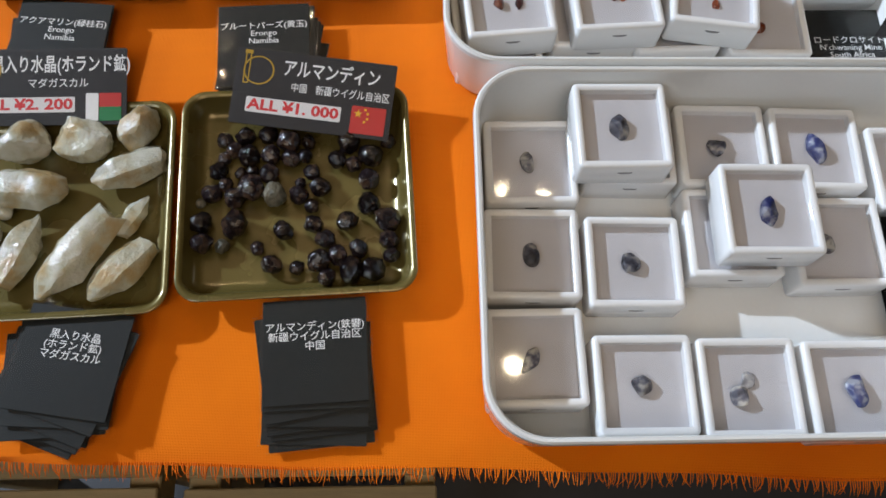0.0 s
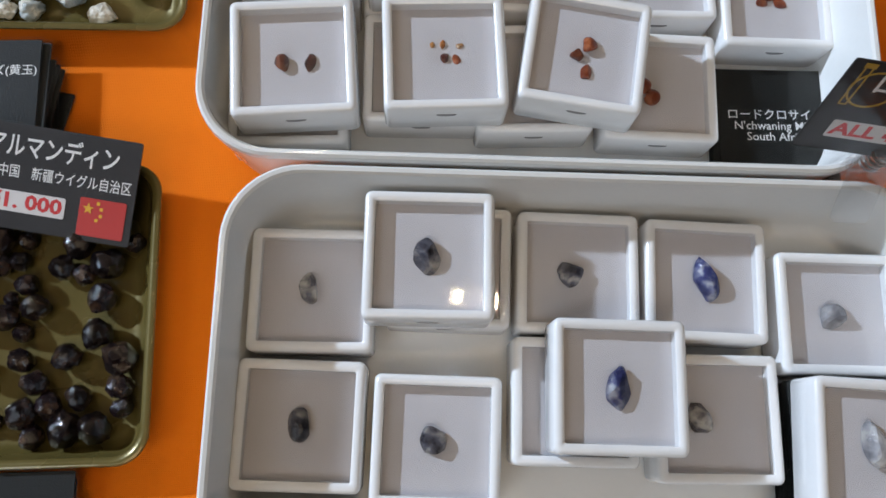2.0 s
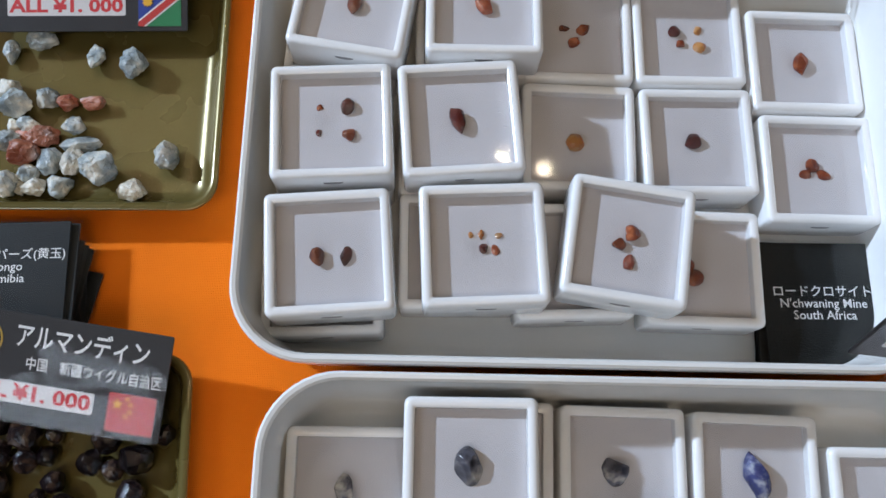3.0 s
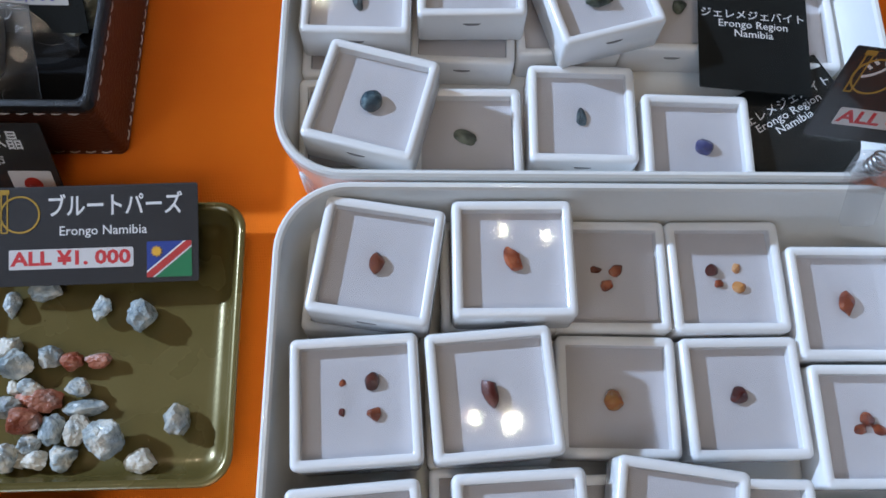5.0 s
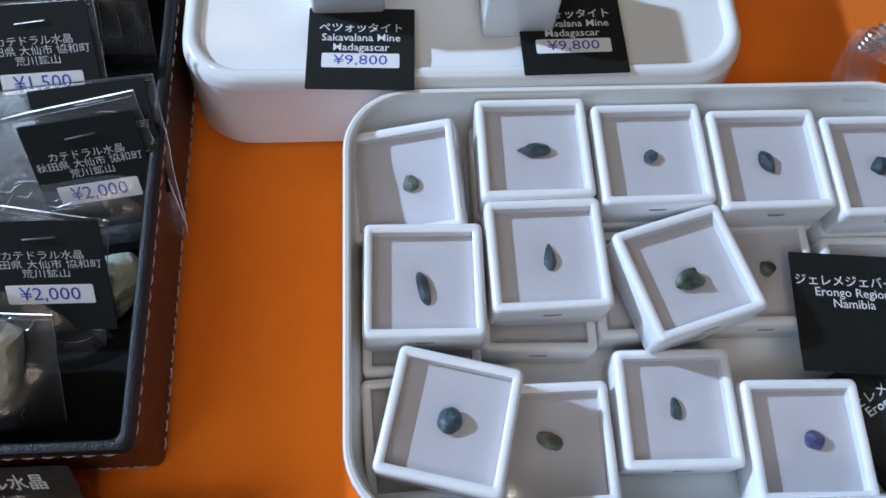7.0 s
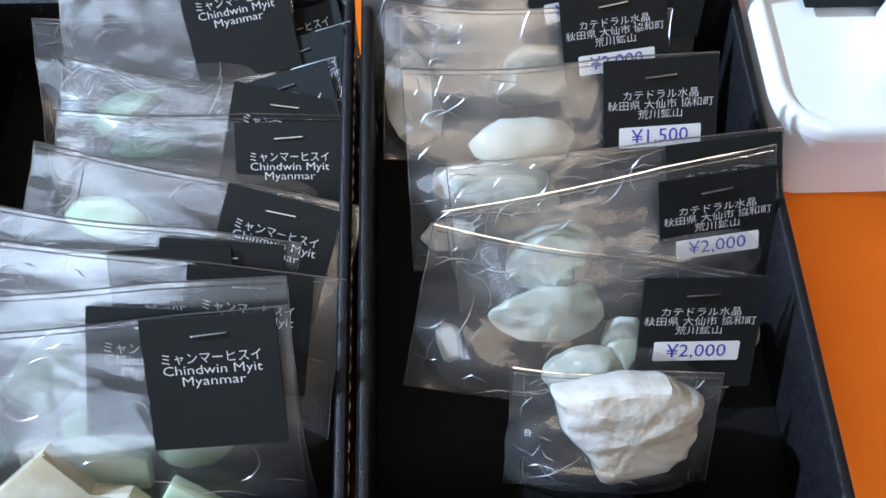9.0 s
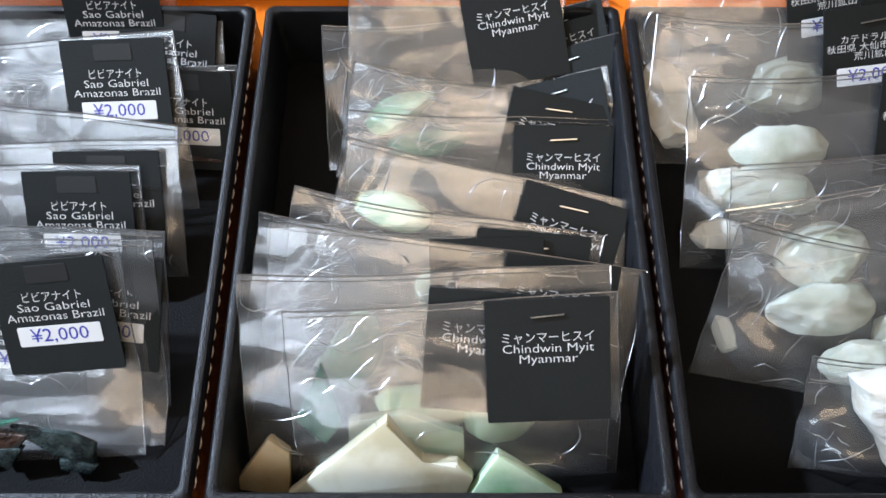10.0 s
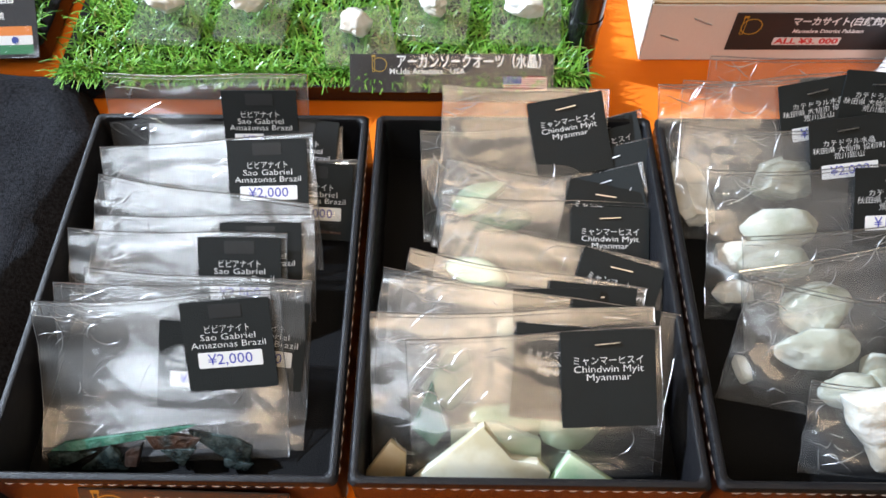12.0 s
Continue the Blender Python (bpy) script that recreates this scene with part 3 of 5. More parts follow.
def gem(box, dx, dy, lx, ly, turn, mat, label, name="gemstone"):
    """A gem half sunk in the foam of a box; offsets and sizes in millimetres."""
    GEMN_COUNT[0] += 1
    lx, ly = lx * 1.2, ly * 1.2
    s = min(lx, ly) / 1000
    h = max(s * 0.75, 0.0022)
    ob = part(name, faceted((lx / 1000, ly / 1000, h), GEMN_COUNT[0] * 7 + 3, facets=11, sub=3, rough=0.06, low=0.58), mat, sharp=16)
    ob.matrix_basis = box.matrix_basis @ pose(dx / 1000, dy / 1000, BH - 0.0056, 0, 0, turn)
    tagged(ob, label, "gemstone", "boxed gemstones")
    return ob


def box_with(x, y, turn, level, gems, m=None):
    b = gem_box(x, y, turn, level, m)
    for g in gems:
        gem(b, *g)
    return b


LG, LB, LC = "grey included crystal half sunk in a foam pad", "deep blue crystal half sunk in a foam pad", "clear glassy crystal half sunk in a foam pad"
LR, LD, LA = "small red-orange gem on a foam pad", "small dark red gem on a foam pad", "small amber gem on a foam pad"
LN, LK, LV = "slender blue-green crystal on a foam pad", "dark green-grey crystal on a foam pad", "violet-blue gem chip on a foam pad"

# front tray
box_with(0.0637, 0.1118, 0.3, 1, [(-1, 1, 6, 9, 10, GEMG, LG)])
box_with(0.0620, 0.0696, -0.8, 1, [(0, 0, 6.5, 9, 5, GEMG, LG)])
box_with(0.0610, 0.0262, 0.5, 1, [(-2, -1, 6, 11, -25, GEMG, LG)])
box_with(0.1043, 0.0658, -0.8, 1, [(-1, 0, 7, 8, 20, GEMG, LG)])
box_with(0.1072, 0.1205, -1.0, 1, [])
box_with(0.1004, 0.1203, 0.3, 2, [(-0.5, 0, 7.5, 10, 0, GEMG, LG)])
box_with(0.1490, 0.1195, -0.8, 1, [(-2, 0, 7.5, 8.5, 10, GEMG, LG)])
box_with(0.1908, 0.1180, -1.6, 1, [(1, 1, 7.5, 13, 8, GEMB, "pale grey-blue crystal half sunk in a foam pad")])
box_with(0.2340, 0.1084, 0.0, 1, [(-1, -1, 8, 8, 0, GEMC, LC)])
box_with(0.1473, 0.0785, -0.2, 1, [])
box_with(0.1922, 0.0742, 0.2, 1, [(-5, 0, 6.5, 10, 10, GEMG, LG)])
box_with(0.1574, 0.0824, -0.5, 2, [(0, -1, 6.5, 12, -10, GEMB, LB)])
box_with(0.1034, 0.0148, -0.2, 1, [(-1, 0, 7, 9, 10, GEMG, LG)])
box_with(0.1452, 0.0132, 0.0, 1, [(-4, -3, 7, 8, -20, GEMG, LG), (0, 3, 5, 8, -25, GEMC, "colourless crystal tip on a foam pad")])
box_with(0.1880, 0.0118, 0.3, 1, [(0, 0, 8, 12, 5, GEMB, "grey-blue crystal half sunk in a foam pad")])
box_with(0.2340, 0.0664, -2.5, 2, [(-1, 1, 7, 12, 10, GEMC, LC)])
box_with(0.2320, 0.0232, -1.5, 2, [(0, -1, 8, 10, 0, GEMC, LC)])

# middle tray
box_with(0.0545, 0.2720, -3.0, 1, [])
box_with(0.0594, 0.2725, -8.5, 2, [(0, 0, 4.5, 7, 10, RHODO, LR)])
box_with(0.1000, 0.2725, 1.0, 1, [])
box_with(0.1036, 0.2733, 0.5, 2, [(0.5, 0, 5, 9.5, 25, RHODO, LR)])
box_with(0.1385, 0.2725, -0.5, 1, [(-4, 3, 4, 3, 0, RHODO, LR), (3, 3, 5, 4, 30, RHODO, LR), (-1, -2.5, 4.5, 4, 0, RHODO, LR)])
box_with(0.1788, 0.2725, 0.5, 1, [(-4, 3, 4, 4, 0, RHODOD, LD), (5, 4, 3, 4, 0, AMBER, LA), (-2, -2, 3, 3, 0, RHODO, LR), (5, -3, 4, 4, 0, AMBER, LA)])
box_with(0.2203, 0.2635, 0.0, 1, [(0, 0, 5, 8.5, 12, RHODO, LR)])
box_with(0.0535, 0.2280, 3.0, 1, [])
box_with(0.0540, 0.2278, 3.7, 2, [(-4, 6, 2, 2.5, 0, RHODO, LR), (5, 6, 4.5, 5, 0, RHODOD, LD), (-4.5, -3, 2.5, 2.5, 0, RHODOD, LD), (5.5, -4, 4, 4, 0, RHODO, LR)])
box_with(0.0950, 0.2290, 2.0, 1, [])
box_with(0.0961, 0.2300, 4.8, 2, [(-0.5, 0, 5, 10, 8, RHODOD, "dark wine-red crystal on a foam pad")])
box_with(0.1380, 0.2315, -1.0, 1, [(-1, -1, 6, 6, 20, AMBER, "pale orange gem in the shade of a foam pad")])
box_with(0.1799, 0.2311, 1.0, 1, [(-1, 1, 5.5, 5, 20, RHODOD, LD)])
box_with(0.2217, 0.2220, 0.0, 1, [(-1, 2, 4, 5, 0, RHODO, LR), (-3.5, -1, 4.5, 3, 10, RHODO, LR), (2.5, -1, 5, 3, -20, RHODO, LR)])
box_with(0.0518, 0.1799, 2.8, 1, [])
box_with(0.0555, 0.1838, 4.8, 2, [(-4, -1, 4.5, 5.5, 0, RHODO, LR), (5, -1, 3.5, 5.5, -20, RHODOD, LD)])
box_with(0.0965, 0.1895, 1.0, 1, [])
box_with(0.1038, 0.1874, 3.2, 2, [(-4, 4, 2, 2, 0, AMBER, LA), (-0.5, 4, 2, 3, 0, AMBER, LA), (5, 3.5, 2.5, 2, 0, AMBER, LA), (0, -0.5, 3, 3, 0, RHODOD, LD), (4, -1, 2.5, 3.5, 0, RHODO, LR)])
box_with(0.1345, 0.1872, 2.8, 1, [])
box_with(0.1496, 0.1896, -8.2, 2, [(1, 3, 5, 5, -35, RHODO, LR), (-2.5, -0.5, 4, 4, 0, RHODO, LR), (1.5, -6.5, 3.5, 5, 0, RHODO, LR)])
box_with(0.1784, 0.1856, -0.8, 1, [(-5, 1, 5, 5, 20, RHODO, LR), (-2, -3, 5, 5, -10, RHODO, LR)])

# rear tray
box_with(0, 0, 0, 2, [(2, -1, 5, 5.5, 0, GEMK, LK)], m=pose(0.0475, 0.4165, 0.0175, 9, -13, 2))
box_with(0.0895, 0.4235, 0.2, 1, [])
box_with(0.0905, 0.4245, 0.2, 2, [(0, 0, 11, 5, 5, GEMN, LK)])
box_with(0.1310, 0.4205, 0.2, 1, [])
box_with(0.1322, 0.4212, 0.2, 2, [(0, 0, 5, 5, 0, GEMN, "dark blue-green crystal on a foam pad")])
box_with(0.1730, 0.4175, 0.0, 1, [])
box_with(0.1738, 0.4180, 0.0, 2, [(0, 0, 5, 8.5, 35, GEMN, LN)])
box_with(0.2145, 0.4140, 0.0, 1, [])
box_with(0.2150, 0.4145, 0.0, 2, [(0, 1, 6, 6, 0, GEMN, "dark blue-green crystal on a foam pad")])
box_with(0.0488, 0.3690, 0.0, 1, [])
box_with(0.0499, 0.3765, -1.0, 2, [(0, -2, 4, 10, 15, GEMN, LN)])
box_with(0.0892, 0.3751, -1.8, 1, [])
box_with(0.0914, 0.3843, 0.8, 2, [(1, 0, 4, 8.5, 0, GEMN, LN)])
box_with(0.1290, 0.3790, 1.0, 1, [])
box_with(0.1379, 0.3768, 16.0, 2, [(0, -3, 10, 7, 10, GEMK, LK)])
box_with(0.1700, 0.3815, -1.0, 1, [(4, 2, 6, 5, 0, GEMK, LK)])
box_with(0.2130, 0.3740, -1.5, 1, [])
box_with(0.0490, 0.3291, 3.0, 1, [])
box_with(0.0562, 0.3310, -14.5, 2, [(0, 0, 6.5, 7, 0, GEMN, "dark blue-green crystal cluster on a foam pad")])
box_with(0.0902, 0.3249, 0.5, 1, [(-0.5, 1, 8, 5, -25, GEMK, LK)])
box_with(0.1327, 0.3349, -1.0, 1, [(0, 0, 3.5, 7, 5, GEMN, LN)])
box_with(0.1744, 0.3229, -1.5, 1, [(3, 0, 5.5, 6, -30, GEMV, LV)])


# ---------------------------------------------------------------- cards
CT = 0.0005


def text_card(name, parent, m, w, h, lines, size, y0, step, widths=None, price="", price_y=0.0, staple=0.0, tape=0.0, sleeve=False, mat=None, bold=0.00003):
    """A small black label card with printed lines, as a part of parent."""
    c = part(name, slab(w, h, CT, 0.0006, 0.0001), mat or CARD, parent, m=m)
    for i, t in enumerate(lines):
        if t:
            letters("lettering", t, size, INKW, c, pose(0, y0 - i * step, CT + 0.00006), bold=bold, width=(widths or [None] * 9)[i])
    if price:
        patch("price_sticker", w * 0.72, h * 0.175, INKW, c, 0, price_y, CT + 0.00003)
        letters("price_digits", price, h * 0.165, INKB, c, pose(0, price_y, CT + 0.0002), width=w * 0.50)
    if staple:
        part("staple", tube([(-0.0052, 0, -0.0002), (-0.0050, 0, 0.0004), (0.0050, 0, 0.0004), (0.0052, 0, -0.0002)], 0.00028, 6), STEEL, c, "steel staple", m=pose(0, staple, CT, 0, 0, 4))
    if tape:
        patch("tape", w * 0.36, h * 0.15, TAPE, c, 0, tape, CT + 0.00004)
    if sleeve:
        part("sleeve", slab(w + 0.002, h + 0.002, 0.0002, 0.0006, 0.00005), SLEEVE, c, "clear plastic sleeve", m=pose(0, 0, CT + 0.0004))
    return c


def card_stack(x, y, turn, z, n, lines, label, w=0.042, h=0.043, seed=0, spread=5.0, drift=(0, 0), size=0.0042, y0=0.010, step=0.0041, gap=0.0011, tilt=0.0):
    """A loose pile of black label cards in clear sleeves."""
    rnd = random.Random(seed)
    s = empty("card_stack", pose(x, y, z, 0, tilt, turn), label, "label cards", "stacks of label cards")
    for i in range(n):
        k = n - 1 - i
        m = pose(drift[0] * k + rnd.uniform(-1, 1) * 0.0012, drift[1] * k + rnd.uniform(-1, 1) * 0.0012, 0.0008 + i * gap, rnd.uniform(-0.6, 0.6), rnd.uniform(-0.6, 0.6), rnd.uniform(-spread, spread) if k else 0)
        text_card("card", s, m, w, h, lines if i == n - 1 else [], size, y0, step, sleeve=True)
    return s


card_stack(-0.0280, 0.0310, 3.0, 0.0, 8, ["アルマンディン(鉄礬)", "新疆ウイグル自治区", "中国"], "stack of black label cards with white print on orange cloth", seed=3, spread=9, drift=(0.0003, -0.0022))
card_stack(-0.1235, 0.0275, -9.0, 0.0, 8, ["黒入り水晶", "(ホランド鉱)", "マダガスカル"], "fanned stack of black label cards with white print on orange cloth", seed=8, spread=15, drift=(-0.0012, -0.0016))
card_stack(-0.1500, 0.1790, -4.0, 0.0, 8, ["アクアマリン(緑柱石)", "Erongo", "Namibia"], "stack of black label cards with white print on orange cloth", seed=5, spread=9, drift=(-0.0006, -0.0010))
card_stack(-0.0545, 0.1765, 3.0, 0.0, 9, ["ブルートパーズ(黄玉)", "Erongo", "Namibia"], "fanned stack of black label cards with white print on orange cloth", seed=9, spread=13, drift=(0.0004, -0.0014))
card_stack(0.2215, 0.1762, 1.0, 0.0024, 6, ["ロードクロサイト", "N'chwaning Mine", "South Africa"], "stack of black label cards lying in a white tray", seed=12, spread=3, size=0.0044, y0=0.004)
card_stack(0.2000, 0.3640, -5.0, 0.0195, 1, ["ジェレメジェバイト", "Erongo Region", "Namibia"], "black label card with white print lying on gem boxes", seed=14, size=0.0045, y0=0.011)
card_stack(0.2150, 0.3320, 27.0, 0.0060, 9, ["ジェレメジェバイト", "Erongo Region", "Namibia"], "slanting stack of black label cards in a white tray", seed=15, spread=3, size=0.0045, y0=0.010, gap=0.0010, tilt=-11)
card_stack(0.2325, 0.0460, 0.0, 0.0024, 9, [], "stack of black label cards under two gem boxes", seed=16, spread=1.5, w=0.034, h=0.080, gap=0.0019)


# ---------------------------------------------------------------- price cards
def flag(c, kind, x, y, z, w, h):
    if kind == "china":
        patch("flag_field", w, h, RED, c, x, y, z)
        star = [((0.16 if i % 2 == 0 else 0.065) * h * math.sin(math.pi * i / 5), (0.16 if i % 2 == 0 else 0.065) * h * math.cos(math.pi * i / 5)) for i in range(10)]
        polygon("flag_star", [(x - w * 0.30 + a, y + h * 0.22 + b) for a, b in star], YELL, c, z + 0.0002)
        for dx, dy in ((-0.10, 0.38), (-0.02, 0.24), (-0.02, 0.06), (-0.10, -0.06)):
            patch("flag_star", h * 0.09, h * 0.09, YELL, c, x + dx * w, y + dy * h, z + 0.0002, 0.0001, 0.0003)
    elif kind == "madagascar":
        patch("flag_band", w * 0.36, h, INKW, c, x - w * 0.32, y, z)
        patch("flag_band", w * 0.62, h * 0.5, RED, c, x + w * 0.19, y + h * 0.25, z)
        patch("flag_band", w * 0.62, h * 0.5, GREEN, c, x + w * 0.19, y - h * 0.25, z)
    elif kind == "namibia":
        polygon("flag_field", [(x - w / 2, y - h / 2), (x + w / 2, y + h / 2), (x - w / 2, y + h / 2)], BLUE, c, z)
        polygon("flag_field", [(x - w / 2, y - h / 2), (x + w / 2, y - h / 2), (x + w / 2, y + h / 2)], GREEN, c, z)
        for k, mat, zz in ((0.30, INKW, 0.0001), (0.20, RED, 0.0002)):
            polygon("flag_band", [(x - w / 2, y - h / 2), (x - w / 2 + k * w * 0.6, y - h / 2), (x + w / 2, y + h / 2 - k * h * 0.6), (x + w / 2, y + h / 2), (x + w / 2 - k * w * 0.6, y + h / 2), (x - w / 2, y - h / 2 + k * h * 0.6)], mat, c, z + zz)
        sun = [((0.17 if i % 2 == 0 else 0.11) * h * math.sin(math.pi * i / 10), (0.17 if i % 2 == 0 else 0.11) * h * math.cos(math.pi * i / 10)) for i in range(20)]
        polygon("flag_sun", [(x - w * 0.28 + a, y + h * 0.22 + b) for a, b in sun], YELL, c, z + 0.0003)
    elif kind == "japan":
        patch("flag_field", w, h, INKW, c, x, y, z)
        polygon("flag_disc", [(x + h * 0.27 * math.cos(2 * math.pi * i / 28), y + h * 0.27 * math.sin(2 * math.pi * i / 28)) for i in range(28)], RED, c, z + 0.0002)
    elif kind == "usa":
        patch("flag_field", w, h, INKW, c, x, y, z)
        for i in range(7):
            patch("flag_stripe", w, h / 13, RED, c, x, y + h / 2 - h / 26 - i * h * 2 / 13, z + 0.0002, 0.00008, 0.0001)
        patch("flag_canton", w * 0.42, h * 0.54, BLUE, c, x - w * 0.29, y + h * 0.23, z + 0.0003, 0.00008, 0.0001)
        for i in range(4):
            for j in range(3):
                patch("flag_star", 0.0005, 0.0005, INKW, c, x - w * 0.29 + (i - 1.5) * w * 0.1, y + h * 0.23 + (j - 1) * h * 0.16, z + 0.0004, 0.00008, 0.0001)
    elif kind == "india":
        for i, mat in enumerate((SAFF, INKW, GREEN)):
            patch("flag_band", w, h / 3, mat, c, x, y + h / 3 - i * h / 3, z)
        polygon("flag_wheel", [(x + h * 0.13 * math.cos(2 * math.pi * i / 16), y + h * 0.13 * math.sin(2 * math.pi * i / 16)) for i in range(16)], BLUE, c, z + 0.0002)


def price_card(m, title, sub, price, kind, label, w=0.0715, h=0.0345, title_w=None, sub_w=None, sub_x=0.004, sheet=True, flag_x=0.36):
    c = part("price_card", slab(w, h, 0.0006, 0.0008, 0.0001), PCARD, m=m)
    tagged(c, label, "price card", "price cards")
    z = 0.00065
    ring_logo(c, -w * 0.355, h * 0.22, z, h * 0.20)
    letters("title_lettering", title, 0.0084, INKW, c, pose(w * 0.10, h * 0.28, z), bold=0.00013, width=title_w)
    letters("lettering", sub, 0.0046, INKW, c, pose(sub_x, h * 0.04, z), bold=0.00004, width=sub_w)
    if price:
        patch("price_strip", w * 0.595, h * 0.20, STRIP, c, -w * 0.11, -h * 0.235, z - 0.00002)
        letters("price_digits", price, 0.0066, INKR, c, pose(-w * 0.11, -h * 0.235, z + 0.00015), bold=0.00022, width=w * 0.575)
    flag(c, kind, w * flag_x, -h * 0.27, z, w * 0.215, h * 0.36)
    if sheet:
        part("cover_sheet", slab(w + 0.0006, h + 0.0006, 0.0002, 0.0008, 0.00005), SLEEVE, c, "clear glossy cover sheet", m=pose(0, 0, 0.0016))
    return c


price_card(pose(-0.0312, 0.1468, 0.0150, 15, 0, -8.0), "アルマンディン", "中国　新疆ウイグル自治区", "ALL ¥1. 000", "china", "dark grey price card leaning on an olive tray of garnets", title_w=0.043, sub_w=0.044, sub_x=0.012)
price_card(pose(-0.1490, 0.1500, 0.0150, 15, 0, 1.0), "黒入り水晶(ホランド鉱)", "マダガスカル", "ALL ¥2. 200", "madagascar", "dark grey price card leaning on an olive tray of quartz", title_w=0.060, sub_w=0.026, sub_x=0.006)
price_card(pose(-0.0400, 0.2880, 0.0145, 15, 0, 2.2), "ブルートパーズ", "Erongo Namibia", "ALL ¥1. 000", "namibia", "dark grey price card leaning on an olive tray of topaz", title_w=0.046, sub_w=0.030, sub_x=0.003)


# ---------------------------------------------------------------- olive trays
def olive_tray(x, y, turn, label, w=0.1005, d=0.0985):
    t = empty("olive_tray", pose(x, y, 0.0004, 0, 0, turn), label, "tray", "olive metal trays")
    prof = [(0.010, 0.0), (0.0075, 0.0006), (0.0045, 0.0030), (0.0022, 0.0085), (0.0008, 0.0096), (0.0, 0.0102), (0.0002, 0.0109), (0.0010, 0.0113), (0.0020, 0.0111),
            (0.0030, 0.0102), (0.0052, 0.0040), (0.0078, 0.0018), (0.0105, 0.0011)]
    rings = [[(a, b, z) for a, b in rrect(w - 2 * i, d - 2 * i, max(0.0105 - i * 0.7, 0.003), 8)] for i, z in prof]
    part("underside", loft(rings[:5], cap_last=False), ENAMEL, t)
    part("rolled_rim", loft(rings[4:10], cap_first=False, cap_last=False), ENAMEL, t)
    part("pan", loft(rings[9:], cap_first=False), ENAMEL, t)
    return t


olive_tray(-0.0373, 0.1031, 2.8, "shallow olive enamelled tray with loose garnets")
olive_tray(-0.1397, 0.0945, 2.8, "shallow olive enamelled tray with quartz crystals")
olive_tray(-0.0382, 0.2518, 1.2, "shallow olive enamelled tray with rough blue topaz")
olive_tray(-0.1440, 0.2500, 1.0, "shallow olive enamelled tray beside the topaz tray")

# ---------------------------------------------------------------- loose stones on the olive trays
PAN = 0.0016
GARNETS_BACK = [(-70.4, 128.5, 7.1), (-61.7, 130.6, 8.0), (-51.6, 131.3, 8.0), (-42.1, 127.4, 9.6), (-33.7, 128.1, 5.8), (-66.3, 123.8, 6.7), (-70.6, 120.2, 5.8), (-59.3, 120.5, 8.7), (-49.9, 121.0, 8.4), (-41.3, 119.3, 7.5), (-34.8, 121.1, 6.2), (-72.5, 113.4, 7.5), (-63.2, 113.0, 4.9), (-57.9, 113.9, 5.1), (-50.2, 111.7, 8.4), (-31.7, 113.1, 6.7), (-69.2, 107.1, 6.2), (-57.4, 104.7, 10.3), (-36.6, 108.5, 4.6), (-27.7, 105.5, 8.0), (-74.6, 102.3, 8.0), (-64.6, 100.1, 8.4), (-47.6, 101.4, 9.6), (-37.1, 102.2, 8.0), (-31.3, 97.3, 5.8), (-79.4, 98.9, 4.1), (-78.3, 88.9, 8.7)]
GARNETS_FRONT = [(-63.3, 87.5, 10.9), (-42.8, 85.1, 8.0), (-29.7, 87.9, 7.7), (-15.6, 89.8, 8.7), (-15.7, 127.3, 9.6), (-20.7, 119.2, 7.7), (-13.4, 116.9, 6.7), (-5.8, 120.7, 9.6), (1.9, 128.4, 6.2), (-6.7, 109.2, 9.0), (-6.6, 97.0, 9.3), (1.8, 89.6, 10.3), (-24.6, 80.9, 7.7), (-76.8, 79.3, 8.7), (-68.8, 78.5, 5.8), (-53.8, 77.6, 5.7), (-47.1, 69.9, 8.2), (-36.4, 68.6, 5.9), (-27.5, 71.4, 9.3), (-19.3, 73.9, 8.0), (-10.6, 77.0, 7.5), (2.4, 80.7, 8.0), (3.5, 74.0, 6.4), (-23.8, 64.3, 7.1), (-13.2, 66.9, 10.0), (-4.2, 67.3, 9.6)]
for i, (x, y, d) in enumerate(GARNETS_BACK + GARNETS_FRONT):
    d = d / 1000 * 1.18
    odd = i in (22, 25, 41)
    ob = part("garnet", faceted((d * 1.05, d * 0.95, d * 0.92), 100 + i, facets=30, sub=3, rough=0.12, low=0.80), GARNETG if odd else GARNET, sharp=24, m=pose(x / 1000, y / 1000, PAN, 0, 0, 37 * i))
    tagged(ob, "rough greenish-brown garnet on an olive tray" if odd else "rough dark purplish-black garnet crystal on an olive tray", "garnet", "loose garnets")

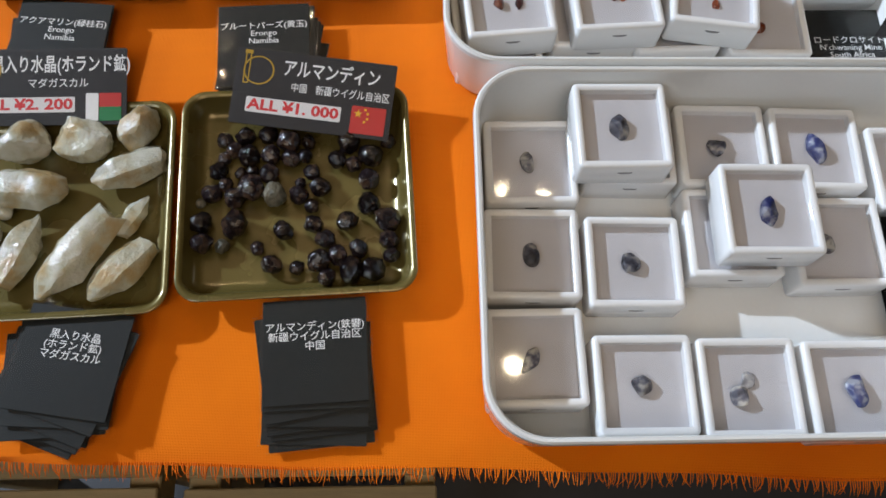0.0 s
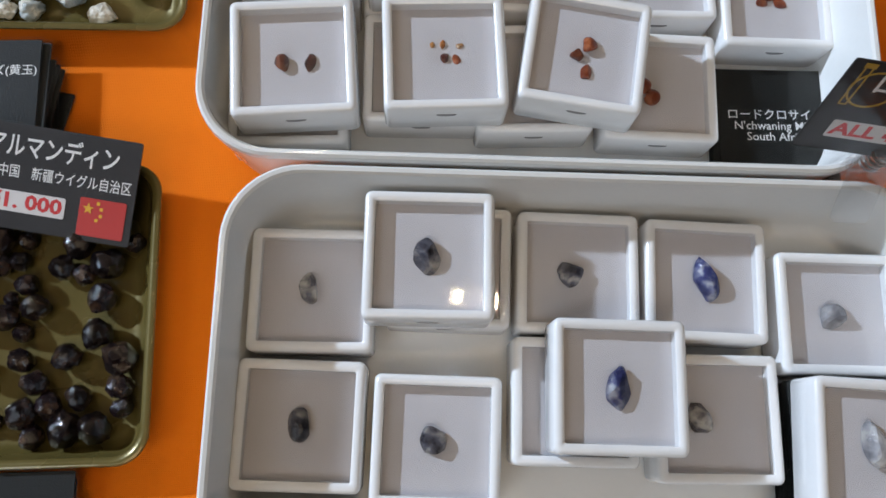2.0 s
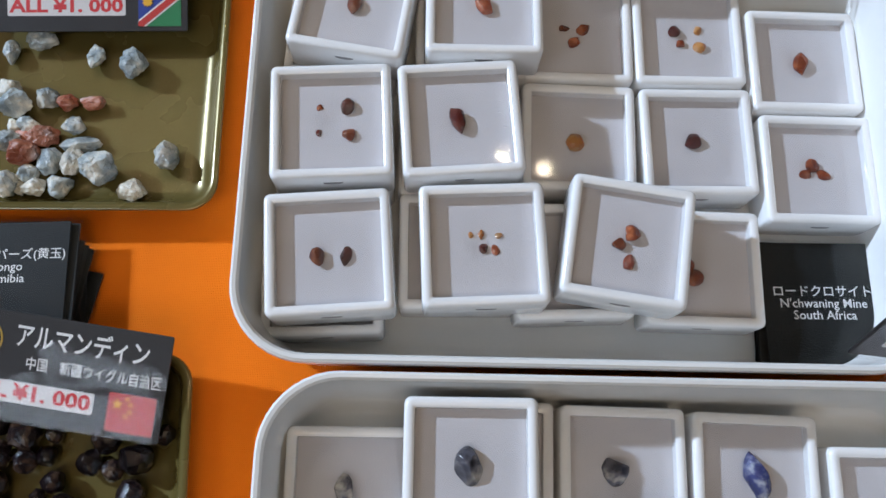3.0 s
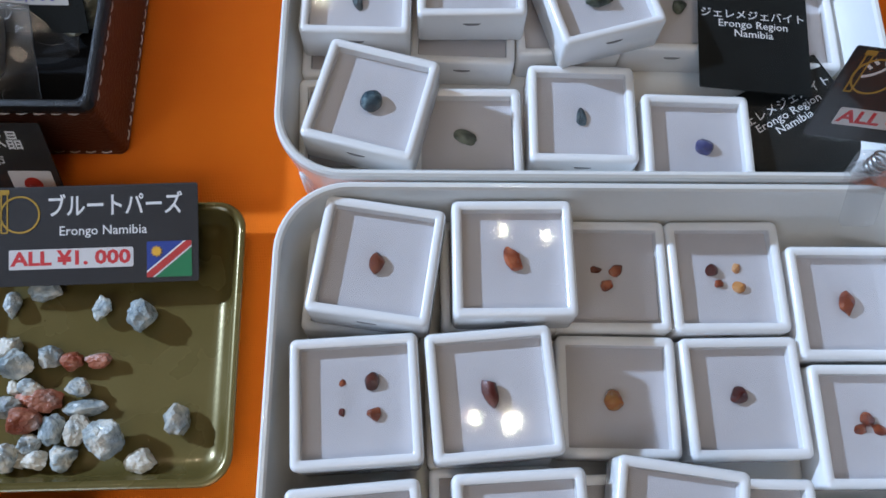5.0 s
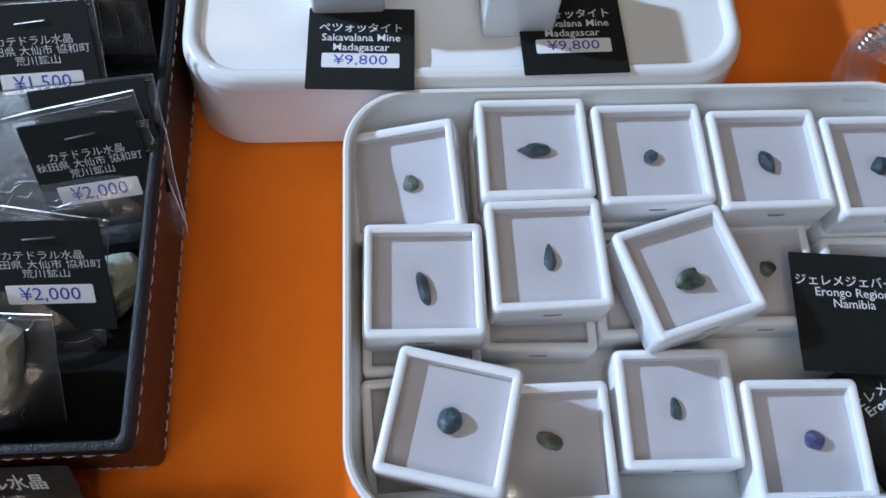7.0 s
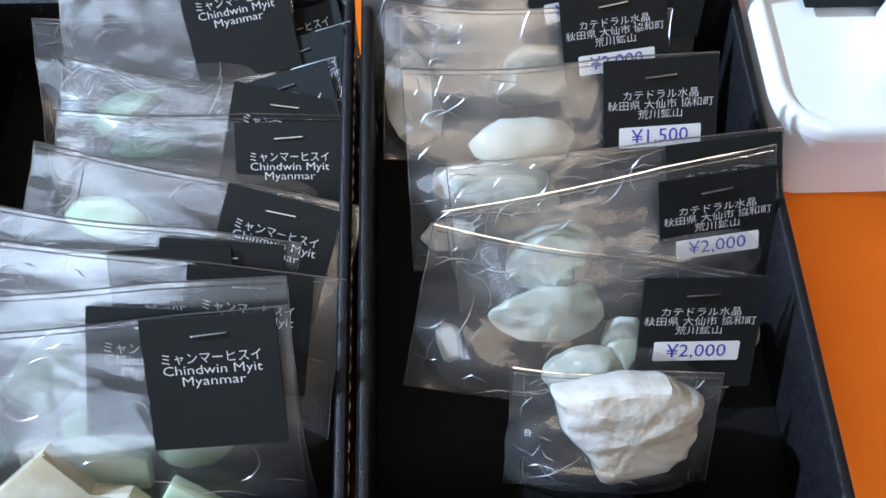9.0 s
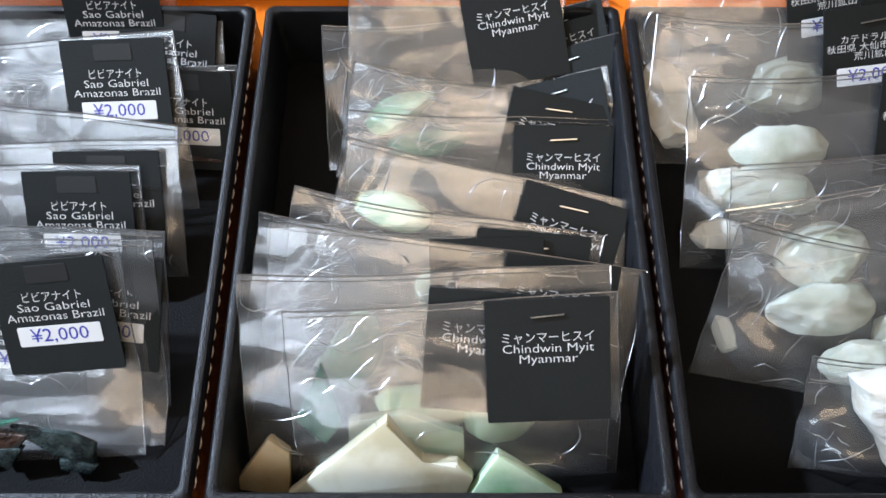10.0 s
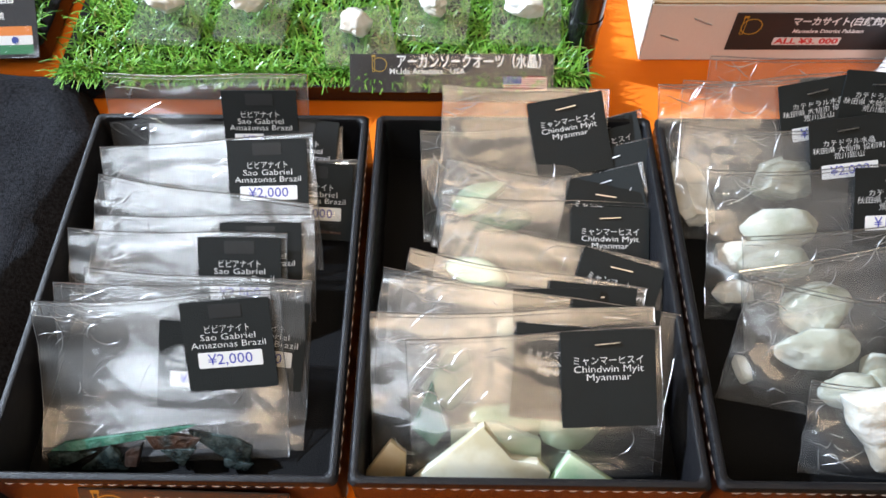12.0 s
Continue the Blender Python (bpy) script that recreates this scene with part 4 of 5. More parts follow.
QUARTZES = [(-156.8, 124.9, 28.0, 20.0, 0), (-130.9, 127.0, 26.5, 20.0, -8), (-163.0, 96.0, 12.0, 10.0, 0), (-107.6, 132.5, 15.5, 19.5, -22), (-110.8, 113.0, 33.0, 17.5, 200), (-150.6, 103.5, 37.0, 19.0, -4), (-106.2, 93.0, 21.5, 9.5, 62), (-152.0, 75.7, 36.0, 17.0, 69), (-127.4, 74.0, 46.0, 19.5, 237), (-108.6, 67.0, 34.0, 15.5, 228), (-166.0, 84.0, 9.9, 13.2, 0)]
for i, (x, y, a, b, turn) in enumerate(QUARTZES):
    a, b = a / 1000, b / 1000
    bm = faceted((a * 1.1, b * 1.1, b * 0.9), 300 + i, 18, 4, 0.10, 0.62) if i in (0, 1, 2, 3, 10) else prism(a, b, b * 0.82, i + 3, 6, 0.34, 0.05)
    if i not in (0, 1, 2, 3, 10):
        bmesh.ops.subdivide_edges(bm, edges=bm.edges, cuts=2, use_grid_fill=True)
        for v in bm.verts:
            v.co += v.co.normalized() * (0.0022 * noise.noise(v.co * 70 + Vector((i, 0, 0))) + 0.0008 * noise.noise(v.co * 240 + Vector((i, 0, 0))))
    ob = part("quartz_crystal", bm, QUARTZ, m=pose(x / 1000, y / 1000, PAN, 0, 0, turn))
    tagged(ob, "milky yellowish quartz crystal lying on an olive tray", "quartz crystal", "loose quartz crystals")

TOPAZ_BACK = [(-58.7, 270.1, 10.5, 7.5, 0), (-69.3, 265.4, 5.5, 8.5, 0), (-37.7, 264.2, 7.0, 8.5, 0), (-23.9, 261.1, 10.0, 10.5, 0), (-68.1, 249.8, 9.0, 8.0, 1), (-63.8, 244.0, 11.0, 9.5, 0), (-53.9, 246.5, 8.5, 7.5, 0), (-45.9, 245.6, 9.0, 6.5, 2), (-37.1, 245.9, 8.5, 5.5, 2), (-42.1, 236.1, 8.0, 6.5, 0), (-64.6, 236.5, 5.0, 4.5, 1), (-58.7, 236.2, 8.5, 6.0, 0), (-52.7, 232.1, 12.0, 7.0, 2), (-59.1, 232.4, 8.0, 5.0, 2)]
TOPAZ_FRONT = [(-39.8, 229.8, 14.0, 5.5, 0), (-58.9, 225.1, 12.0, 8.5, 2), (-49.4, 222.8, 8.0, 9.5, 0), (-64.9, 229.6, 8.5, 7.0, 0), (-40.7, 222.0, 8.0, 10.0, 1), (-30.4, 218.7, 13.0, 12.5, 0), (-56.4, 218.0, 7.0, 6.5, 0), (-62.3, 213.2, 9.5, 9.0, 0), (-52.7, 212.4, 9.0, 7.0, 1), (-58.8, 212.3, 5.0, 5.0, 1), (-44.2, 213.2, 9.5, 8.0, 0), (-18.6, 212.4, 9.5, 7.5, 1), (-7.4, 225.6, 8.5, 10.0, 0)]
for i, (x, y, a, b, kind) in enumerate(TOPAZ_BACK + TOPAZ_FRONT):
    a, b = a / 1000 * 1.12, b / 1000 * 1.12
    ob = part("rough_topaz", faceted((a, b, min(a, b) * 0.9), 500 + i, 15, 4, 0.16, 0.62), (TOPAZ, TOPAZW, TOPAZR)[kind], sharp=22, m=pose(x / 1000, y / 1000, PAN))
    tagged(ob, ("rough pale blue topaz piece on an olive tray", "rough whitish topaz piece on an olive tray", "rough rust-stained topaz piece on an olive tray")[kind], "topaz", "loose topaz pieces")


# ---------------------------------------------------------------- leatherette boxes
KH, KF, KB = 0.0365, 0.3255, 0.5190


def leather_box(x0, x1, label):
    w, d = x1 - x0, KB - KF
    k = empty("leather_box", pose((x0 + x1) / 2, (KF + KB) / 2, 0.0006), label, "box", "open leatherette boxes")
    r = 0.003
    outer = [(0.0, 0.0), (0.0, KH - 0.0035)]
    part("outer_wall", loft([[(a, b, z) for a, b in rrect(w - 2 * i, d - 2 * i, r, 4)] for i, z in outer], cap_last=False), LEATHER, k, "brown leatherette outside")
    prof = [(-0.0004, KH - 0.0040), (-0.0006, KH - 0.0020), (0.0004, KH - 0.0004), (0.0017, KH), (0.0030, KH - 0.0005), (0.0036, KH - 0.0016), (0.0040, 0.004)]
    part("padded_rim", loft([[(a, b, z) for a, b in rrect(w - 2 * i, d - 2 * i, r, 4)] for i, z in prof], cap_first=False, cap_last=False), LINING, k, "black padded leatherette rim")
    part("lining", slab(w - 0.0078, d - 0.0078, 0.003, r, 0.0004, z0=0.0015), FLOORL, k, "dull black lining")
    for zz, step in ((KH - 0.0046, 0.0058), (0.0022, 0.0058)):
        bm = bmesh.new()
        for axis in (0, 1):
            ln = (w, d)[axis] - 0.008
            for s in (-1, 1):
                n = int(ln / step)
                for i in range(n):
                    u = -ln / 2 + (i + 0.5) * ln / n
                    e = (d, w)[axis] / 2 + 0.0002
                    p = [(u - 0.0019, s * e, zz), (u, s * (e + 0.0004), zz + 0.0002), (u + 0.0019, s * e, zz + 0.0005)]
                    if axis:
                        p = [(b, a, c) for a, b, c in p]
                    tube(p, 0.00028, 5, bm)
        part("stitching", bm, THREAD, k, "pale stitched thread")
    return k


leather_box(-0.4745, -0.3315, "open brown leatherette box lined in black, full of bagged vivianite")
leather_box(-0.3265, -0.1845, "open brown leatherette box lined in black, full of bagged jade")
leather_box(-0.1810, -0.0382, "open brown leatherette box lined in black, full of bagged quartz")


# ---------------------------------------------------------------- zip bags
LEAN = 43.0
def zip_bag(at, lean, turn, left, right, kind, price="", seed=0, stuffed=0.006, roll=0.0, show=True, floor=0.0060, foot_y=None):
    """A clear flat pouch that leans back and steepens towards its foot. at: the middle of its card; left and right: the ends of its top edge
    in the slanting plane of the card, in millimetres from there."""
    group, lines, label = KINDS[kind]
    rnd = random.Random(seed)
    ex = Vector((math.cos(radians(roll)), 0, -math.sin(radians(roll))))
    up = Vector((0, math.cos(radians(lean)), math.sin(radians(lean))))
    up = (up - up.dot(ex) * ex).normalized()
    (xl, yl), (xr, yr) = [(p / 1000, q / 1000) for p, q in (left, right)]
    slope = math.atan2(yr - yl, xr - xl)
    bx, by = ex * math.cos(slope) + up * math.sin(slope), up * math.cos(slope) - ex * math.sin(slope)
    w = math.hypot(xr - xl, yr - yl)
    mid = Vector(at) + ex * (xl + xr) / 2 + up * (yl + yr) / 2
    m = Matrix((bx, by, bx.cross(by))).transposed().to_4x4()
    m.translation = mid - bx.cross(by) * 0.0035
    to_card = m.inverted() @ Vector(at)
    # the sagging profile from the top edge down to the foot: distance along the card's plane and in front of it
    low = Vector(at) - up * 0.021
    reach = foot_y or max(0.3350, low.y - (low.z - floor) / math.tan(radians(lean)))
    turn_in = math.atan2(low.z - floor, max(low.y - reach, 0.002)) - radians(lean)
    line, y, n, bend, step = [(0.0, 0.0)], 0.0, 0.0, 0.0, 0.002
    foot = m @ Vector((0, 0, 0))
    while foot.z > floor and len(line) < 60:
        if y < to_card.y - 0.017:
            bend += turn_in / 5 if abs(bend) < abs(turn_in) else 0
        y, n = y - step * math.cos(bend), n - step * math.sin(bend)
        line.append((y, n))
        foot = m @ Vector((0, y, n))
    line.reverse()
    bag = empty("zip_bag", m, label, "plastic bag", group)
    nx, ny = 30, len(line) - 1
    h = ny * step
    o = Vector((seed * 3.7, seed * 1.3, 0))
    tilt = rnd.uniform(-1, 1)
    sag = rnd.uniform(0.0006, 0.0022)

    def spot(u, v, side, lift=0.0):
        q = v * ny
        j = min(int(q), ny - 1)
        f = q - j
        py, pn = (line[j][i] * (1 - f) + line[j + 1][i] * f for i in (0, 1))
        edge = min(u, 1 - u, 0.25) * 4 * min(v, 0.25) * 4 * min(1 - v, 0.2) * 5
        bulge = stuffed * math.exp(-((v - 0.22) / 0.28) ** 2) * (1 - (2 * u - 1) ** 4) * side * min(1, v / 0.10) * min(1, (1 - v) * 5)
        fold = noise.noise(Vector((u * 2.2 + v * 1.3 * tilt, v * 3.2, seed)) + o) * 0.0010
        ridge = (0.5 - abs(noise.noise(Vector((u * 3.0 + v * 2.4, v * 4.2 - u, seed + 5)) + o))) * 0.0010
        side_curl = 0.0018 * math.exp(-u / 0.06) * noise.noise(Vector((v * 6, seed, 2)))
        dip = -sag * math.sin(math.pi * min(1, u * 1.5)) * v ** 6
        return Vector(((u - 0.5) * w + 0.0006 * noise.noise(Vector((v * 4, u * 3, seed))), py + dip, pn + bulge + 0.0004 * side * max(edge, 0.02) + (fold + ridge) * min(1, 0.35 + edge) + side_curl + lift))

    bm = bmesh.new()
    sheets = [[[bm.verts.new(spot(i / nx, j / ny, side)) for i in range(nx + 1)] for j in range(ny + 1)] for side in (1, -1)]
    for g in sheets:
        for j in range(ny):
            for i in range(nx):
                bm.faces.new((g[j][i], g[j][i + 1], g[j + 1][i + 1], g[j + 1][i]))
    f, k = sheets
    for i in range(nx):
        bm.faces.new((f[0][i], f[0][i + 1], k[0][i + 1], k[0][i]))
    for j in range(ny):
        for i in (0, nx):
            bm.faces.new((f[j][i], f[j + 1][i], k[j + 1][i], k[j][i]))
    # Quartz bags get the film copy whose sheen is turned down.
    part("pouch", bm, FILM_DIM if kind == "quartz" else FILM, bag, "crinkled clear film pouch")
    bm = bmesh.new()
    for uu in (0.0, 1.0):
        tube([spot(uu, j / 14, 0) for j in range(15)], 0.00020, 5, bm)
    tube([spot(i / 24, 1.0, 0) for i in range(25)], 0.00034, 5, bm)
    tube([spot(0.01 + 0.98 * i / 24, 1 - 0.0018 / h, 1, 0.0003) for i in range(25)], 0.00022, 4, bm)
    part("seam", bm, SEAM, bag, "glossy sealed edge")
    # Glints along creases, drawn as thin pale tubes strewn over the front sheet.
    bm = bmesh.new()
    for k in range(26):
        u, v = rnd.choice((rnd.uniform(0.03, 0.22), rnd.uniform(0.2, 0.95))), rnd.choice((rnd.uniform(0.80, 0.97), rnd.uniform(0.12, 0.78)))
        ang, ln, bend = rnd.gauss(0, 0.35) + (1.2 if rnd.random() < 0.3 else 0), rnd.uniform(0.004, 0.020), rnd.uniform(-0.6, 0.6)
        pts, radius = [], rnd.choice((0.00006, 0.00009, 0.00014, 0.00020))
        for q in range(9):
            s_ = (q / 8 - 0.5) * ln
            du, dv = s_ * math.cos(ang + bend * s_ / ln * 2), s_ * math.sin(ang + bend * s_ / ln * 2) + 0.0008 * noise.noise((s_ * 400, k, seed))
            pts.append(spot(min(max(u + du / w, 0.01), 0.99), min(max(v + dv / h, 0.02), 0.985), 1, 0.0001))
        tube(pts, lambda e_: radius * (0.25 + math.sin(math.pi * e_)), 4, bm)
    tagged(part("glint_crease", bm, GLINT_CREASE, bag), "thin pale tubes laid on the film to draw its glinting creases", kind="stuff")
    if show:
        cm = pose(to_card.x, to_card.y, to_card.z, 0, 0, turn - math.degrees(slope))
        if kind == "vivianite":
            text_card("card", bag, cm, 0.039, 0.040, lines, 0.0040, 0.0072, 0.0034, widths=[0.0195, 0.0240, 0.0325], price=price, price_y=-0.0062, tape=0.0153, bold=-0.00004)
        elif kind == "quartz":
            text_card("card", bag, cm, 0.039, 0.040, lines, 0.0034, 0.0078, 0.0033, widths=[0.0255, 0.0360, 0.0150], price=price, price_y=-0.0062, staple=0.0140, bold=-0.00003)
        else:
            text_card("card", bag, cm, 0.039, 0.040, lines, 0.0040, 0.0074, 0.0034, widths=[0.0285, 0.0285, 0.0182], staple=0.0145, bold=-0.00003)
    return bag


KINDS = {
    "vivianite": ("bags of vivianite", ["ビビアナイト", "Sao Gabriel", "Amazonas Brazil"], "clear zip bag with a black label card, holding dark vivianite"),
    "jade": ("bags of jade", ["ミャンマーヒスイ", "Chindwin Myit", "Myanmar"], "clear zip bag with a stapled black label card, holding pale jade"),
    "quartz": ("bags of quartz", ["カテドラル水晶", "秋田県 大仙市 協和町", "荒川鉱山"], "clear zip bag with a stapled black label card, holding milky quartz"),
}
for at, lean, turn, left, right, price in (
        ((-0.3830, 0.3851, 0.0367), 42, 5.2, (-87, 17.6), (21.6, 23.9), "¥2,000"),
        ((-0.3960, 0.3790, 0.0268), 43, -4.5, (-65, 36.7), (45, 35.6), "¥2,000"),
        ((-0.3705, 0.3890, 0.0310), 40, -7.0, (-79, 32.4), (22, 27.2), "¥2,000"),
        ((-0.3863, 0.4237, 0.0271), 40, 0.0, (-82, 23.2), (21.8, 21.5), "¥2,000"),
        ((-0.3780, 0.4333, 0.0255), 38, 0.5, (-81, 22.6), (25, 23.7), ""),
        ((-0.3774, 0.4734, 0.0391), 40, 2.0, (-84, 15.4), (21.2, 23.2), "¥2,000"),
        ((-0.3572, 0.4724, 0.0234), 50, -2.9, (-72, 18.3), (22.3, 20.8), "¥2,000"),
        ((-0.3678, 0.5009, 0.0241), 40, -6.0, (-80, 19.3), (22.7, 17.6), ""),
        ((-0.3872, 0.5117, 0.0338), 55, 0.4, (-80.6, 27.7), (24.7, 27.6), "¥2,000")):
    zip_bag(at, lean, turn, left, right, "vivianite", price, int(at[1] * 1e4) % 97, foot_y=0.336 if at[1] < 0.386 else None)
zip_bag((-0.3760, 0.4470, 0.0262), 38, -6, (-84, 31), (21, 17), "vivianite", "", 61, show=False)
for at, lean, turn, left, right in (
        ((-0.2220, 0.3680, 0.0444), 35.5, 2.6, (-83.8, 14.4), (21.5, 21.3)),
        ((-0.2414, 0.3720, 0.0399), 34, -4.4, (-80, 24.6), (40, 27.9)),
        ((-0.2168, 0.3876, 0.0307), 36, -7.1, (-100, 35.2), (31.4, 15.2)),
        ((-0.2398, 0.3953, 0.0312), 36, 1.6, (-74.7, 24.2), (33.7, 16.0)),
        ((-0.2255, 0.3975, 0.0313), 36, -4.9, (-80, 35.2), (25.9, 17.9)),
        ((-0.2119, 0.4164, 0.0249), 30, -16.5, (-77.5, 39.6), (31.4, 15.1)),
        ((-0.2084, 0.4510, 0.0162), 32, -0.7, (-84, 26), (20.9, 22.2)),
        ((-0.2127, 0.4629, 0.0192), 32, -12.0, (-77, 33.4), (25.6, 15.7)),
        ((-0.2266, 0.5063, 0.0362), 37, 10.4, (-65.8, 26.0), (20.1, 24.0)),
        ((-0.2860, 0.4900, 0.0260), 30, 0.0, (-18, 22), (70, 26))):
    zip_bag(at, lean, turn, left, right, "jade", "", int(at[1] * 1e4) % 89, show=at[0] > -0.28)
for at in ((-0.2075, 0.4720, 0.0180), (-0.2021, 0.4862, 0.0205), (-0.2055, 0.5040, 0.0220)):
    zip_bag(at, 38, 0.0, (-26, 20.5), (21.5, 20.5), "jade", "", int(at[1] * 1e4) % 89, roll=-22)
for at, lean, turn, left, right, price in (
        ((-0.0728, 0.3838, 0.0285), 47, -0.6, (-84.5, 38.3), (21.3, 17.8), "¥2,000"),
        ((-0.0611, 0.4200, 0.0310), 50, 7.8, (-93, 6.6), (17, 28.0), "¥2,000"),
        ((-0.0585, 0.4295, 0.0355), 42, 6.2, (-93.8, 12.4), (19.3, 22.4), ""),
        ((-0.0789, 0.4558, 0.0442), 42, 2.9, (-87.5, 17.4), (19.6, 21.3), "¥1,500"),
        ((-0.0883, 0.4920, 0.0380), 42, 7.0, (-84, 16), (21.3, 12), "¥2,000"),
        ((-0.0901, 0.5180, 0.0390), 50, 0.3, (-78, 18), (21, 20.6), "¥2,000"),
        ((-0.1002, 0.5130, 0.0430), 48, 10.5, (-82, 16.5), (14.8, 23.5), "¥1,500"),
        ((-0.0718, 0.5153, 0.0460), 52, -4.0, (-86, 27), (18.8, 25.9), "")):
    zip_bag(at, lean, turn, left, right, "quartz", price, int(at[1] * 1e4) % 83, stuffed=0.009)
zip_bag((-0.0980, 0.3570, 0.0250), 43, 0, (-36, 18), (30, 14), "quartz", "", 20, stuffed=0.012, show=False)


# stones in the bags
def bagged(name, bm, mat, m, label, category, group):
    return tagged(part(name, bm, mat, m=m, sharp=24), label, category, group)


def wedge(pts, depth, r=0.0012):
    """A cut slab with eased edges from a plan outline."""
    bm = loft([[(x, y, 0) for x, y in pts], [(x, y, depth) for x, y in pts]])
    bmesh.ops.bevel(bm, geom=list(bm.edges), offset=r, segments=2, affect="EDGES", profile=0.6)
    return bm


GJ = "jade slabs in bags"
def slab_stone(name, pts, depth, mat, at, label, category, group, r=0.0012, turn=0.0, lean=LEAN):
    """A flat stone lying in the slant of its bag; the outline is in millimetres."""
    m = pose(*at, lean, 0, turn) @ pose(0, 0, -depth / 2)
    bm = wedge([(x / 1000, y / 1000) for x, y in pts], depth, r)
    return bagged(name, bm, mat, m, label, category, group)


slab_stone("jade_slab", [(25.9, -16.5), (30.8, -4.9), (25.5, 0.5), (13.7, 0.2), (2.8, 16.5), (-30.8, -12.1), (-27, -14)], 0.006, JADE, (-0.2756, 0.3411, 0.0213), "cream-white sawn jade slab in a clear bag", "jade slab", GJ)
slab_stone("jade_slab", [(15.6, -11.0), (17.7, -3.4), (-4.2, 11.5), (-17.7, -11.5)], 0.006, JADEG, (-0.2331, 0.3356, 0.0165), "pale green sawn jade slab in a clear bag", "jade slab", GJ)
slab_stone("jade_slab", [(9.4, -11.3), (10.2, 5.7), (3.4, 11.3), (-10.2, -7.6)], 0.005, JADEC, (-0.3155, 0.3410, 0.0140), "tawny sawn jade slab in a clear bag", "jade slab", GJ)
slab_stone("jade_slab", [(1.9, -14.6), (7.8, -6.8), (1.2, 14.6), (-7.8, -5.7)], 0.005, JADED, (-0.2958, 0.3590, 0.0264), "dark green jade slab in a clear bag", "jade slab", GJ)
slab_stone("jade_slab", [(19.6, -6.1), (19.3, 4.3), (-0.3, 11.8), (-19.6, 9.0), (-19.4, -6.8)], 0.005, JADEG, (-0.2671, 0.3490, 0.0135), "pale green jade slab behind another in a clear bag", "jade slab", GJ)
for i, (x, y, mat) in enumerate(((-0.262, 0.363, JADEG), (-0.235, 0.362, JADEG), (-0.290, 0.382, JADEG), (-0.232, 0.384, JADEG), (-0.255, 0.398, JADEG), (-0.276, 0.438, JADEG), (-0.262, 0.470, JADED), (-0.272, 0.484, JADEG))):
    bagged("jade_lump", faceted((0.034, 0.022, 0.010), 80 + i, 10, 3, 0.06, 0.66), mat, pose(x, y, 0.0065, 25, 0, 31 * i), "pale green jade piece seen through clear film", "jade", "jade pieces in bags")

GVV = "vivianite shards in bags"
VG, VB_ = "dark grey-green bladed vivianite shard in a clear bag", "brown crusted vivianite shard in a clear bag"
for pts, depth, mat, at in (
        ([(-32.1, -6.4), (-20.8, -5.8), (19.5, 1.6), (32.1, 6.4), (-25.6, -2.4)], 0.0030, VIVG, (-0.4283, 0.3504, 0.0160)),
        ([(-10.0, -4.1), (-3.6, -3.2), (10.7, 4.1), (-10.7, 3.3)], 0.0030, VIV, (-0.4500, 0.3425, 0.0100)),
        ([(-10.7, -6.0), (10.7, -5.8), (6.5, 2), (3.9, 6.0), (-2, 0)], 0.0034, VIV, (-0.4366, 0.3438, 0.0112)),
        ([(1.4, -5.3), (4.1, 5.3), (-3.2, 1.3), (-4.1, -5.3)], 0.0040, VIVB, (-0.4235, 0.3448, 0.0115)),
        ([(8.2, -2.8), (12.2, 2.5), (0, 3.6), (-12.2, 3.0), (-8.0, -3.0)], 0.0042, VIVB, (-0.4061, 0.3492, 0.0150)),
        ([(2.8, -5.3), (8.9, 3.3), (-6.9, 2.8)], 0.0036, VIV, (-0.4048, 0.3444, 0.0120)),
        ([(-9, 3.0), (1.7, -5.0), (12.8, -7.5), (13.9, 0.5), (5.8, 4.3), (-13.9, 7.5)], 0.0030, VIV, (-0.3861, 0.3480, 0.0132)),
        ([(3.3, -3.0), (6.4, 0.1), (-6.4, 2.6), (-6.0, -1)], 0.0030, VIV, (-0.3780, 0.3418, 0.0092)),
        ([(14, -4), (16, 2), (-16, 4), (-18, 0)], 0.0040, VIV, (-0.3950, 0.3900, 0.0150)),
        ([(8, -4), (9, 4), (-6, 5), (-9, -3)], 0.0040, VIVB, (-0.3520, 0.4650, 0.0120))):
    ob = slab_stone("vivianite_shard", pts, depth, mat, at, VB_ if mat is VIVB else VG, "vivianite", GVV, r=0.0005)
    for v in ob.data.vertices:
        v.co.z += 0.0009 * noise.noise(Vector((v.co.x * 90, v.co.y * 420, at[0] * 99)))


